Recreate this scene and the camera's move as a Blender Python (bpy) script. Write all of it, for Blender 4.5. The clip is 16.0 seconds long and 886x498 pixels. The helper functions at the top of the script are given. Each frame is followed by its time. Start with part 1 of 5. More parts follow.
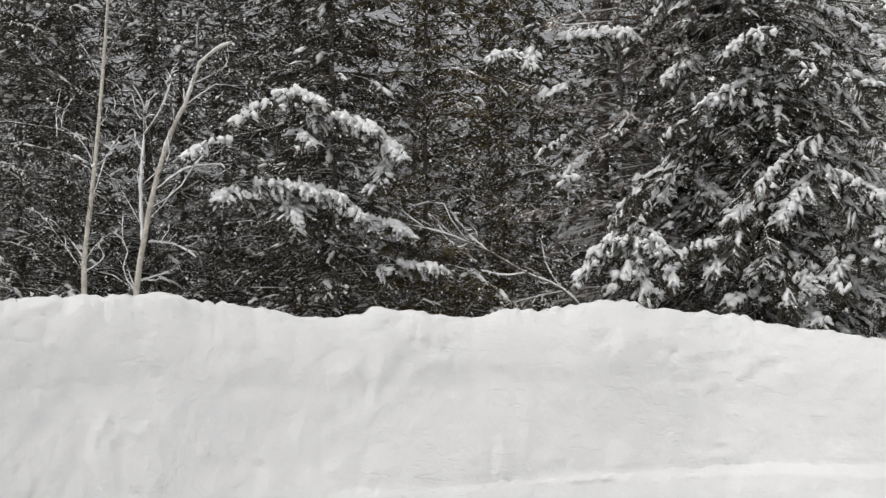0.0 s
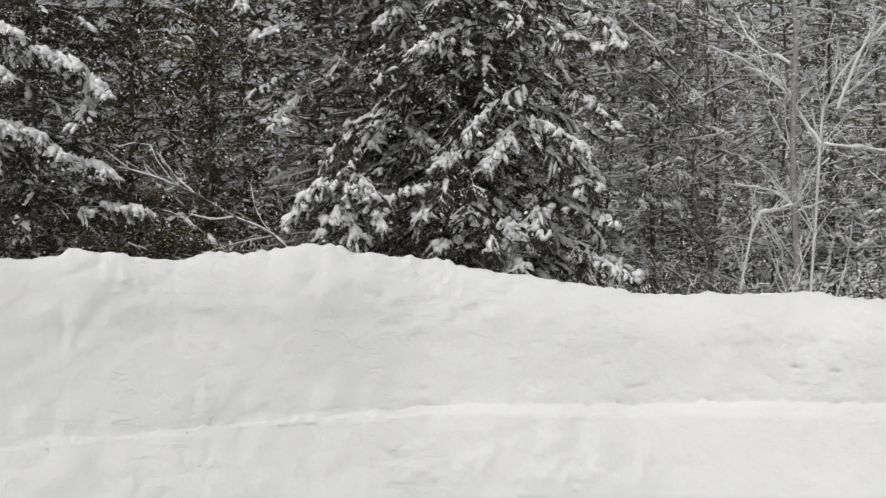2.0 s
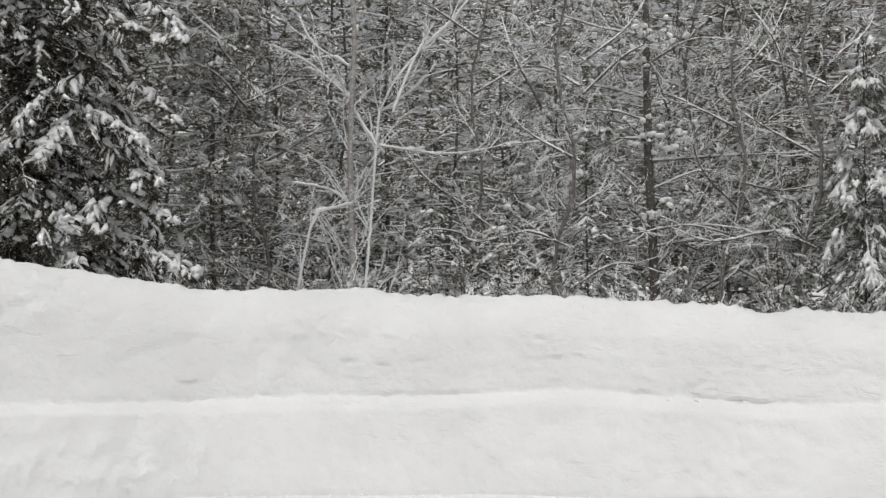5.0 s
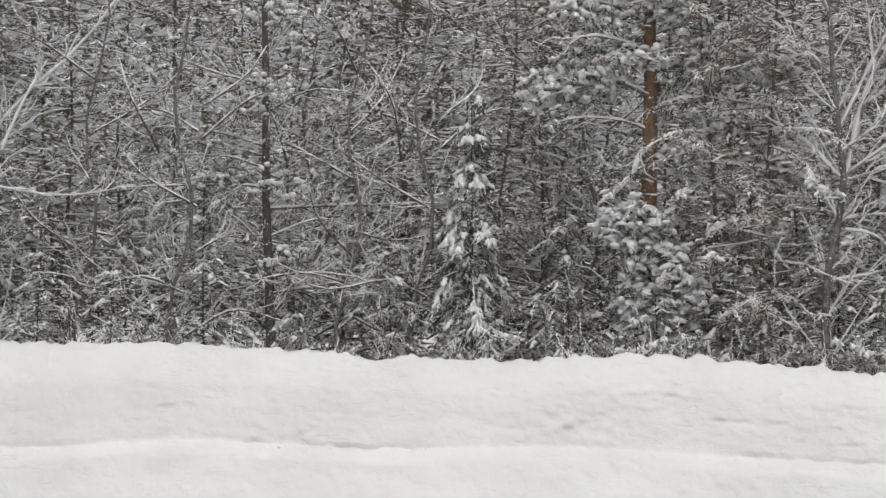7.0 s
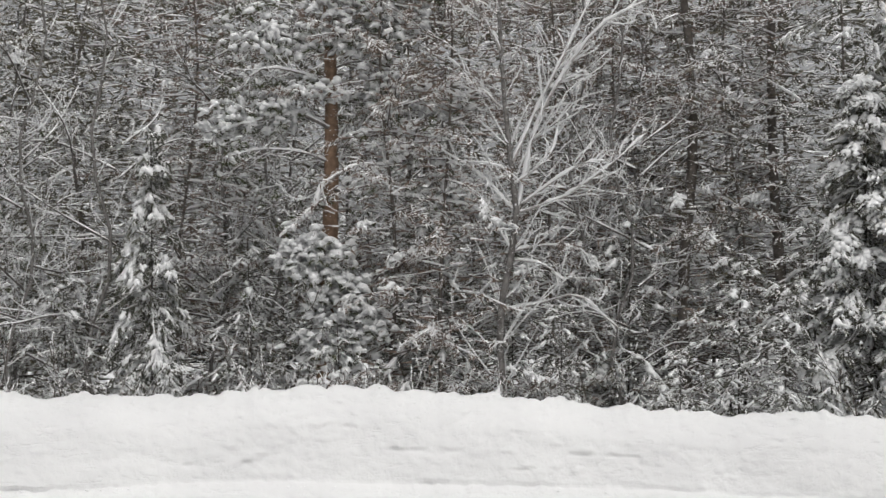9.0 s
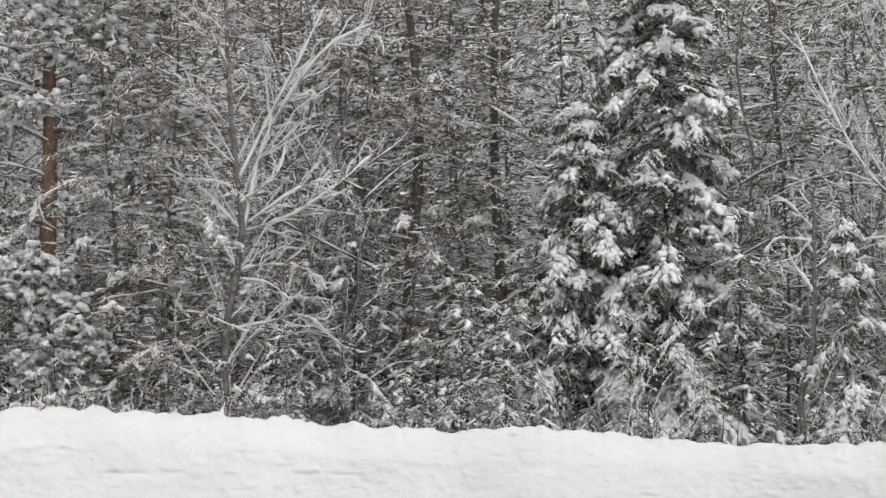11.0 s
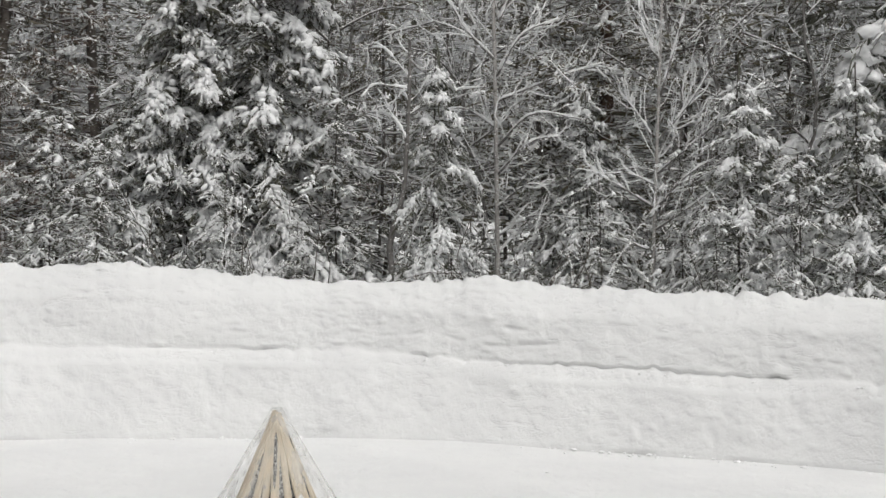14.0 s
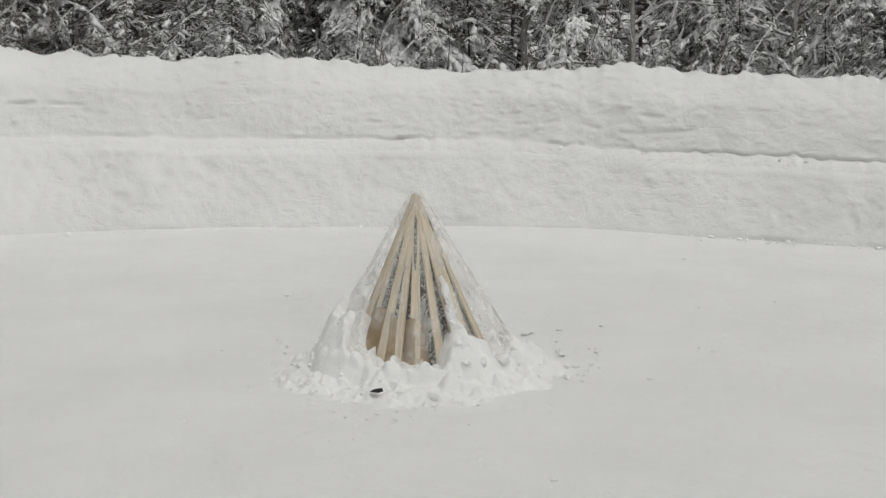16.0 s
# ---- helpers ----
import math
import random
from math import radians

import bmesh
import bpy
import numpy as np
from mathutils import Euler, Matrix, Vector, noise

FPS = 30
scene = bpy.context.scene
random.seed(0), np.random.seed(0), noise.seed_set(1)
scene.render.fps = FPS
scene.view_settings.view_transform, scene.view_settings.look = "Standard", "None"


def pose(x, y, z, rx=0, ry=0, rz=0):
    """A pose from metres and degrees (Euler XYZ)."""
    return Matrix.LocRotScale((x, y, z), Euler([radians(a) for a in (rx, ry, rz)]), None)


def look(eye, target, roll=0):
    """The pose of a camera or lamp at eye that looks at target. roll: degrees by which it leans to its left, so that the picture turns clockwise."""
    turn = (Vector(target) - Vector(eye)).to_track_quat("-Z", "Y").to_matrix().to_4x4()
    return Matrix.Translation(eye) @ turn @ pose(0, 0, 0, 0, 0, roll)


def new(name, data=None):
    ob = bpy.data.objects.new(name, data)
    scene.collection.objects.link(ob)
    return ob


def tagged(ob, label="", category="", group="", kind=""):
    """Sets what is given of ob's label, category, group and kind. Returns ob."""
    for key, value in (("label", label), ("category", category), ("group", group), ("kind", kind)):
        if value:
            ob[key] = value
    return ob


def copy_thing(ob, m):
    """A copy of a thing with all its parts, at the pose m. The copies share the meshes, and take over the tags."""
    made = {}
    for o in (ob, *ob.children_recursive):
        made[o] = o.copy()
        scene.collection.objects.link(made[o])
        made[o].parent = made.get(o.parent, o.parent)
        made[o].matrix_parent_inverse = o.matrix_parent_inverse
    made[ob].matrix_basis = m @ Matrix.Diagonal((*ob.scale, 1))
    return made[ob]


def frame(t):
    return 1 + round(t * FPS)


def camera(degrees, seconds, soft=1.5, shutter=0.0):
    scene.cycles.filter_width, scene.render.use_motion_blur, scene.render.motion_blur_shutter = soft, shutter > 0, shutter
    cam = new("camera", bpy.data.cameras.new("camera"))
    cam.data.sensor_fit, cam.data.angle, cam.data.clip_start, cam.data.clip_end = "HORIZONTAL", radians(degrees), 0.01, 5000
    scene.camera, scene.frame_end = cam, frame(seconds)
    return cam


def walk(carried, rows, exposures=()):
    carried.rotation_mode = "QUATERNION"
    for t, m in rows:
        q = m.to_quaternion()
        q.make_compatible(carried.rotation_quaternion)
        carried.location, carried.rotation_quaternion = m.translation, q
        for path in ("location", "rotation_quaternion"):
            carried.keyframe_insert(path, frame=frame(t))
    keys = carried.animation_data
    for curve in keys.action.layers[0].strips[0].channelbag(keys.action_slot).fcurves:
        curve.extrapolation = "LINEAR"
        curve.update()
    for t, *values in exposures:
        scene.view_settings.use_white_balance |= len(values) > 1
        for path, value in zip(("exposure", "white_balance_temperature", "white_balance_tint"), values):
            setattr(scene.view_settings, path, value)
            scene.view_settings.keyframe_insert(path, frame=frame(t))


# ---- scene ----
cam = camera(35.2, 16.0, soft=1.4)
ROWS = [
    (0.0, 0.000, 0.000, 2.434, 93.441, 0.077, 0.005),
    (0.5, 0.038, 0.028, 2.414, 92.698, 0.256, -3.048),
    (1.0, 0.068, 0.049, 2.404, 92.326, 0.157, -6.078),
    (1.5, 0.094, 0.060, 2.395, 91.982, 0.023, -8.892),
    (2.0, 0.122, 0.069, 2.384, 91.317, -0.109, -11.609),
    (2.5, 0.145, 0.085, 2.368, 90.758, -0.083, -14.428),
    (3.0, 0.167, 0.105, 2.365, 90.685, -0.184, -17.458),
    (3.5, 0.171, 0.111, 2.369, 91.058, -0.310, -20.654),
    (6.0, 0.250, 0.062, 2.386, 91.824, -0.642, -36.462),
    (6.5, 0.265, 0.040, 2.389, 92.615, -0.742, -40.807),
    (7.0, 0.265, 0.003, 2.395, 93.291, -0.689, -44.815),
    (7.5, 0.272, -0.028, 2.405, 93.928, -0.448, -48.377),
    (8.0, 0.284, -0.064, 2.413, 94.360, -0.021, -51.603),
    (8.5, 0.315, -0.099, 2.418, 94.468, 0.340, -54.752),
    (9.0, 0.327, -0.109, 2.423, 94.533, 0.535, -57.465),
    (11.5, 0.389, -0.105, 2.365, 94.866, 0.664, -71.913),
    (12.0, 0.399, -0.118, 2.358, 94.041, 0.040, -75.452),
    (12.5, 0.414, -0.133, 2.349, 93.105, -0.240, -78.819),
    (13.0, 0.422, -0.162, 2.330, 91.755, -0.236, -81.781),
    (13.5, 0.432, -0.183, 2.309, 90.453, -0.205, -84.016),
    (14.0, 0.441, -0.194, 2.286, 88.831, -0.078, -84.824),
    (14.5, 0.439, -0.186, 2.265, 86.997, 0.155, -83.621),
    (15.0, 0.433, -0.180, 2.245, 84.899, 0.562, -81.601),
    (15.5, 0.433, -0.168, 2.224, 82.619, 0.888, -80.373),
    (16.0, 0.434, -0.160, 2.200, 80.555, 0.879, -79.488),
]
EXPOSURES = [(0.0, 0.12, 6530, 10.0), (1.0, 0.06, 6530, 9.6), (2.5, 0.02, 6530, 9.3), (3.5, -0.02, 6530, 9.2), (7.0, -0.06, 6540, 9.6), (9.0, 0.04, 6540, 9.8), (11.5, 0.12, 6530, 9.6), (12.5, 0.08, 6530, 9.5), (13.0, 0.02, 6540, 9.3), (14.5, 0.04, 6600, 8.2), (15.0, -0.13, 6640, 7.2), (15.5, -0.21, 6670, 6.6), (16.0, -0.35, 6680, 6.5)]
walk(cam, [(t, pose(x, y, z, rx, ry, rz)) for t, x, y, z, rx, ry, rz in ROWS], EXPOSURES)

# ---- light: snowfall under a thick even cloud ----
world = bpy.data.worlds.new("overcast")
scene.world = world
world.use_nodes = True
wn, wl = world.node_tree.nodes, world.node_tree.links
sky = wn.new("ShaderNodeTexSky")
sky.sky_type, sky.sun_disc = "NISHITA", False
sky.sun_elevation, sky.sun_rotation = radians(66), radians(228)
sky.dust_density, sky.air_density = 6.0, 1.0
grey = wn.new("ShaderNodeHueSaturation")
grey.inputs["Saturation"].default_value = 0.08
wl.new(sky.outputs[0], grey.inputs["Color"])
wl.new(grey.outputs[0], wn["Background"].inputs[0])
wn["Background"].inputs[1].default_value = 0.1
sun = new("sun", bpy.data.lights.new("sun", "SUN"))
sun.data.energy, sun.data.angle, sun.data.color = 0.58, radians(90), (1.0, 0.985, 0.96)
sun.matrix_world = look((0, 0, 30), (9.9, 8.8, 0))


# ---- materials ----
def mat(name, rough=0.9):
    m = bpy.data.materials.new(name)
    m.use_nodes = True
    b = m.node_tree.nodes["Principled BSDF"]
    b.inputs["Roughness"].default_value = rough
    b.inputs["Specular IOR Level"].default_value = 0.25
    return m, m.node_tree.nodes, m.node_tree.links, b


def noise_node(n, l, scale, detail=4.0, rough=0.6, vector=None):
    t = n.new("ShaderNodeTexNoise")
    t.inputs["Scale"].default_value, t.inputs["Detail"].default_value, t.inputs["Roughness"].default_value = scale, detail, rough
    if vector is None:
        vector = n.new("ShaderNodeTexCoord").outputs["Object"]
    l.new(vector, t.inputs["Vector"])
    return t.outputs[0]


def ramp(n, l, fac, a, b, ca, cb):
    r = n.new("ShaderNodeValToRGB")
    r.color_ramp.elements[0].position, r.color_ramp.elements[1].position = a, b
    r.color_ramp.elements[0].color, r.color_ramp.elements[1].color = (*ca, 1), (*cb, 1)
    l.new(fac, r.inputs[0])
    return r.outputs[0]


def mixed(n, l, fac, a, b):
    x = n.new("ShaderNodeMix")
    x.data_type = "RGBA"
    for v, s in ((fac, x.inputs[0]), (a, x.inputs[6]), (b, x.inputs[7])):
        if isinstance(v, tuple):
            s.default_value = (*v, 1)
        elif isinstance(v, float):
            s.default_value = v
        else:
            l.new(v, s)
    return x.outputs[2]


def maths(n, l, op, a, b=0.0):
    x = n.new("ShaderNodeMath")
    x.operation = op
    for v, s in ((a, x.inputs[0]), (b, x.inputs[1])):
        if isinstance(v, float):
            s.default_value = v
        else:
            l.new(v, s)
    return x.outputs[0]


def bumped(n, l, b, height, strength, distance):
    x = n.new("ShaderNodeBump")
    x.inputs["Strength"].default_value, x.inputs["Distance"].default_value = strength, distance
    l.new(height, x.inputs["Height"])
    l.new(x.outputs[0], b.inputs["Normal"])


def snow_material(name, lo, hi, grain=60.0, dirt=0.0, strength=0.35, depth=0.02, swell=0.0, breaks=0.0):
    """Packed or loose snow; breaks: how many level cracks and pits the plough left in it."""
    m, n, l, b = mat(name, 0.75)
    c = ramp(n, l, noise_node(n, l, 0.9, 6), 0.3, 0.7, lo, hi)
    m2 = n.new("ShaderNodeMapping")
    m2.inputs["Scale"].default_value = (1.0, 1.0, 4.0)
    l.new(n.new("ShaderNodeTexCoord").outputs["Object"], m2.inputs["Vector"])
    if dirt:
        spots = maths(n, l, "GREATER_THAN", noise_node(n, l, 7.5, 3, 0.55, m2.outputs[0]), 1.0 - dirt)
        c = mixed(n, l, maths(n, l, "MULTIPLY", spots, 0.35), c, (0.36, 0.34, 0.31))
    l.new(c, b.inputs["Base Color"])
    b.inputs["Subsurface Weight"].default_value = 0.0
    h = maths(n, l, "ADD", noise_node(n, l, grain, 8, 0.68), maths(n, l, "MULTIPLY", noise_node(n, l, 9.0, 5), 1.2))
    if swell:
        h = maths(n, l, "ADD", h, maths(n, l, "MULTIPLY", noise_node(n, l, 2.3, 4), 3.5 * swell))
    if breaks:
        # where a broad noise allows it, short level cracks open with a sharp upper lip
        open_here = n.new("ShaderNodeMapRange")
        open_here.inputs[1].default_value, open_here.inputs[2].default_value = 0.48, 0.6
        l.new(noise_node(n, l, 0.8, 3), open_here.inputs[0])
        cut = n.new("ShaderNodeMapRange")
        cut.interpolation_type = "SMOOTHSTEP"
        cut.inputs[1].default_value, cut.inputs[2].default_value = 0.57, 0.66
        l.new(noise_node(n, l, 3.2, 4, 0.6, m2.outputs[0]), cut.inputs[0])
        pit = n.new("ShaderNodeMapRange")
        pit.interpolation_type = "SMOOTHSTEP"
        pit.inputs[1].default_value, pit.inputs[2].default_value = 0.58, 0.74
        l.new(noise_node(n, l, 7.0, 3, 0.5), pit.inputs[0])
        hole = maths(n, l, "ADD", maths(n, l, "MULTIPLY", cut.outputs[0], open_here.outputs[0]), maths(n, l, "MULTIPLY", pit.outputs[0], 0.5))
        h = maths(n, l, "SUBTRACT", h, maths(n, l, "MULTIPLY", hole, breaks))
    bumped(n, l, b, h, strength, depth)
    return m


SNOW_BANK = snow_material("bank_snow", (0.75, 0.75, 0.75), (0.825, 0.825, 0.82), 15.0, 0.23, 0.42, 0.03, 0.6, 0.9)
SNOW_GROUND = snow_material("ground_snow", (0.785, 0.785, 0.785), (0.85, 0.85, 0.845), 34.0, 0.0, 0.42, 0.035, 1.8)
SNOW_HEAP = snow_material("heaped_snow", (0.77, 0.77, 0.77), (0.85, 0.85, 0.845), 30.0, 0.0, 0.3, 0.025)
SNOW_SOFT = snow_material("fresh_snow", (0.86, 0.86, 0.865), (0.92, 0.92, 0.92), 30.0, 0.0, 0.5, 0.03)


def snowed_material(name, dark, pale, snowy, edge=0.18, scale=3.0, fine=26.0):
    """Bark or needles with fresh snow lying on what faces up; snowy: how much of it is covered."""
    m, n, l, b = mat(name, 0.85)
    base = ramp(n, l, noise_node(n, l, 11.0, 4), 0.3, 0.7, dark, pale)
    geo = n.new("ShaderNodeNewGeometry")
    sep = n.new("ShaderNodeSeparateXYZ")
    l.new(geo.outputs["Normal"], sep.inputs[0])
    patch = maths(n, l, "MULTIPLY", maths(n, l, "SUBTRACT", noise_node(n, l, scale, 3), 0.5), 1.6)
    grain = maths(n, l, "MULTIPLY", maths(n, l, "SUBTRACT", noise_node(n, l, fine, 2), 0.5), 1.5)
    v = maths(n, l, "ADD", maths(n, l, "ADD", sep.outputs[2], patch), grain)
    r = n.new("ShaderNodeMapRange")
    r.interpolation_type = "SMOOTHSTEP"
    r.inputs[1].default_value, r.inputs[2].default_value = 1.0 - snowy - edge, 1.0 - snowy + edge
    l.new(v, r.inputs[0])
    l.new(mixed(n, l, r.outputs[0], base, (0.88, 0.88, 0.885)), b.inputs["Base Color"])
    return m


# Spruce, laden, dusky, frosted and olive needles: snowfall haze put into the base colour.
NEEDLES = snowed_material("spruce_needles", (0.075, 0.074, 0.06), (0.16, 0.156, 0.125), 0.72)
NEEDLES_DARK = snowed_material("dark_spruce_needles", (0.034, 0.031, 0.024), (0.084, 0.074, 0.054), 0.18)
NEEDLES_BROWN = snowed_material("brown_needles", (0.055, 0.044, 0.02), (0.14, 0.108, 0.05), 0.16)
NEEDLES_LADEN = snowed_material("laden_spruce_needles", (0.068, 0.067, 0.052), (0.15, 0.145, 0.11), 0.55)
NEEDLES_DUSKY = snowed_material("dusky_needles", (0.088, 0.077, 0.058), (0.195, 0.173, 0.132), 0.66)
NEEDLES_FROST_HAZE = snowed_material("frosted_hazy_spruce_needles", (0.088, 0.092, 0.074), (0.185, 0.185, 0.145), 0.7)
PINE_NEEDLES = snowed_material("pine_needles", (0.05, 0.062, 0.03), (0.115, 0.12, 0.055), 0.42)
BARK = snowed_material("spruce_bark", (0.045, 0.039, 0.034), (0.12, 0.105, 0.095), 0.3)
PINE_BARK = snowed_material("pine_bark", (0.15, 0.098, 0.066), (0.31, 0.205, 0.14), 0.26)
FROST_STEM = snowed_material("frosted_stem", (0.09, 0.082, 0.075), (0.24, 0.23, 0.22), 0.5)
DIM_STEM = snowed_material("dim_stem", (0.06, 0.053, 0.048), (0.17, 0.155, 0.145), 0.42)
FROST_BARK = snowed_material("frosted_bark", (0.24, 0.225, 0.21), (0.5, 0.48, 0.46), 0.55)
TWIG = snowed_material("snowed_twigs", (0.1, 0.09, 0.082), (0.24, 0.225, 0.21), 0.9, scale=2.0)
THICKET = snowed_material("frosted_thicket", (0.06, 0.05, 0.042), (0.16, 0.138, 0.115), 0.85, scale=1.6)
RIMED = snowed_material("rimed_wood", (0.5, 0.49, 0.48), (0.74, 0.735, 0.725), 1.3, scale=2.0)
OLIVE_NEEDLES = snowed_material("olive_needles", (0.1, 0.09, 0.062), (0.22, 0.198, 0.14), 0.72)
RUSTY_NEEDLES = snowed_material("withered_needles", (0.145, 0.11, 0.09), (0.3, 0.232, 0.19), 0.68)
# Bark with its tone lifted to stand in for snowfall haze.
SHADE_BARK = snowed_material("shaded_bark", (0.085, 0.073, 0.064), (0.19, 0.168, 0.15), 0.36)
BROWN_BARK = snowed_material("brown_bark", (0.085, 0.058, 0.046), (0.19, 0.13, 0.1), 0.24)
BIRCH_BARK = snowed_material("birch_bark", (0.38, 0.35, 0.3), (0.7, 0.66, 0.58), 0.25)


# ---- mesh helpers ----
def mesh(name, verts, tris=(), quads=(), material=None, smooth=True):
    me = bpy.data.meshes.new(name)
    faces = [tuple(f) for f in np.asarray(tris, dtype=int).reshape(-1, 3).tolist()] + [tuple(f) for f in np.asarray(quads, dtype=int).reshape(-1, 4).tolist()]
    me.from_pydata(np.asarray(verts, dtype=float).tolist(), [], faces)
    if smooth:
        me.polygons.foreach_set("use_smooth", [True] * len(me.polygons))
    if material:
        me.materials.append(material)
    return me


def part(name, me, parent, label=""):
    ob = new(name, me)
    ob.parent = parent
    return tagged(ob, label)


class Soup:
    """Collects small pieces of geometry into one mesh."""

    def __init__(self):
        self.v, self.t, self.q, self.n = [], [], [], 0

    def add(self, v, t=None, q=None):
        v = np.asarray(v, dtype=float).reshape(-1, 3)
        if t is not None and len(t):
            self.t.append(np.asarray(t, dtype=int).reshape(-1, 3) + self.n)
        if q is not None and len(q):
            self.q.append(np.asarray(q, dtype=int).reshape(-1, 4) + self.n)
        self.v.append(v)
        self.n += len(v)

    def mesh(self, name, material, smooth=True):
        v = np.concatenate(self.v) if self.v else np.zeros((0, 3))
        t = np.concatenate(self.t) if self.t else ()
        q = np.concatenate(self.q) if self.q else ()
        return mesh(name, v, t, q, material, smooth)


def unit(v):
    v = np.asarray(v, dtype=float)
    return v / np.maximum(np.linalg.norm(v, axis=-1, keepdims=True), 1e-9)


UP = np.array([0.0, 0.0, 1.0])


def blades(soup, base, tip, width, ridge=0.35):
    """Many slender leaf-like twigs: a folded kite each, its ridge up."""
    base, tip = np.asarray(base, dtype=float), np.asarray(tip, dtype=float)
    n = len(base)
    if not n:
        return
    d = tip - base
    side = unit(np.cross(d, UP) + 1e-6)
    up = unit(np.cross(side, d))
    w = np.broadcast_to(np.asarray(width, dtype=float), (n,))[:, None]
    mid = base + d * 0.42 - up * w * ridge
    v = np.stack([base, mid + side * w / 2, tip, mid - side * w / 2], axis=1).reshape(-1, 3)
    k = np.arange(n)[:, None] * 4
    t = np.concatenate([k + [0, 1, 2], k + [0, 2, 3]])
    soup.add(v, t)


def tube(soup, pts, radii, sides=5):
    pts, radii = np.asarray(pts, dtype=float), np.asarray(radii, dtype=float)
    n = len(pts)
    d = unit(np.gradient(pts, axis=0))
    ref = np.array([1.0, 0.0, 0.0]) if abs(d[0][2]) > 0.7 else UP
    a = unit(np.cross(d, ref))
    b = np.cross(d, a)
    ang = np.arange(sides) * 2 * np.pi / sides
    v = pts[:, None] + radii[:, None, None] * (a[:, None] * np.cos(ang)[None, :, None] + b[:, None] * np.sin(ang)[None, :, None])
    i, j = np.meshgrid(np.arange(n - 1), np.arange(sides), indexing="ij")
    q = np.stack([i * sides + j, i * sides + (j + 1) % sides, (i + 1) * sides + (j + 1) % sides, (i + 1) * sides + j], axis=-1).reshape(-1, 4)
    soup.add(v.reshape(-1, 3), q=q[:, ::-1])


G = (1 + 5 ** 0.5) / 2
BALL_V = unit(np.array([(-1, G, 0), (1, G, 0), (-1, -G, 0), (1, -G, 0), (0, -1, G), (0, 1, G), (0, -1, -G), (0, 1, -G), (G, 0, -1), (G, 0, 1), (-G, 0, -1), (-G, 0, 1)], dtype=float))
BALL_F = np.array([(0, 11, 5), (0, 5, 1), (0, 1, 7), (0, 7, 10), (0, 10, 11), (1, 5, 9), (5, 11, 4), (11, 10, 2), (10, 7, 6), (7, 1, 8), (3, 9, 4), (3, 4, 2), (3, 2, 6), (3, 6, 8), (3, 8, 9), (4, 9, 5), (2, 4, 11), (6, 2, 10), (8, 6, 7), (9, 8, 1)])


def lumps(soup, centre, size, rng, along=None):
    """Uneven lumps of snow; size: (n, 3) half axes along, across and up."""
    centre, size = np.asarray(centre, dtype=float), np.asarray(size, dtype=float)
    n = len(centre)
    if not n:
        return
    v = BALL_V[None] * (1 + rng.uniform(-0.28, 0.28, (n, len(BALL_V), 1))) * size[:, None]
    if along is not None:
        a = unit(along)
        s = unit(np.cross(UP, a) + 1e-6)
        u = np.cross(a, s)
        v = v[..., :1] * a[:, None] + v[..., 1:2] * s[:, None] + v[..., 2:] * u[:, None]
    t = (BALL_F[None] + np.arange(n)[:, None, None] * len(BALL_V)).reshape(-1, 3)
    soup.add((v + centre[:, None]).reshape(-1, 3), t)


def spikes(soup, base, tip, width):
    """Needled shoots, one slim pointed blade each."""
    base, tip = np.asarray(base, dtype=float), np.asarray(tip, dtype=float)
    n = len(base)
    if not n:
        return
    d = tip - base
    roll = (np.arange(n) * 2.399)[:, None]
    side = unit(np.cross(d, UP) + 1e-6)
    side = side * np.cos(roll * 0.25) + unit(np.cross(side, d)) * np.sin(roll * 0.25)
    w = np.broadcast_to(np.asarray(width, dtype=float), (n,))[:, None] / 2
    v = np.stack([base + d * 0.12 - side * w, tip, base + side * w], axis=1).reshape(-1, 3)
    soup.add(v, np.arange(3 * n).reshape(-1, 3))


def fronds(soup, base, tip, width, thick, rng, rows=5, tooth=0.55, droop=0.16):
    """Pads of snow on drooping shoots: flat, domed on top, with a ragged rim that hangs in points."""
    base, tip = np.asarray(base, dtype=float), np.asarray(tip, dtype=float)
    n = len(base)
    if not n:
        return
    d = tip - base
    ln = np.linalg.norm(d, axis=1)[:, None]
    side = unit(np.cross(d, UP) + 1e-6)
    up = unit(np.cross(side, d))
    w, h = np.broadcast_to(np.asarray(width, dtype=float), (n,))[:, None], np.broadcast_to(np.asarray(thick, dtype=float), (n,))[:, None]
    out = [base - d * 0.02]
    for r in range(rows):
        u = (r + 0.6) / rows
        prof = 0.45 + 0.75 * math.sin(math.pi * min(0.95, u * 0.9 + 0.08))
        c = base + d * u - UP * droop * u * u * ln + side * rng.normal(0, 0.12, (n, 1)) * w
        a, b = (w * prof * rng.uniform(1 - tooth, 1 + tooth, (n, 1)) for _ in range(2))
        lo, hi = h * rng.uniform(0.1, 1.2, (n, 1)), h * rng.uniform(0.6, 1.4, (n, 1))
        out += [c + side * a - up * lo + d * 0.25 / rows * (r % 2), c + up * hi, c - side * b - up * lo + d * 0.25 / rows * ((r + 1) % 2), c - up * h * 0.3]
    out.append(tip + d * 0.05 - UP * (droop + 0.05) * ln)
    v = np.stack(out, axis=1).reshape(-1, 3)
    f, last = [], 4 * rows + 1
    for i in range(4):
        j = (i + 1) % 4
        f += [(0, 1 + i, 1 + j), (last - 4 + i, last, last - 4 + j)]
        for r in range(rows - 1):
            k = 1 + 4 * r
            f += [(k + i, k + 4 + i, k + 4 + j), (k + i, k + 4 + j, k + j)]
    soup.add(v, (np.array(f)[None] + np.arange(n)[:, None, None] * (last + 1)).reshape(-1, 3))


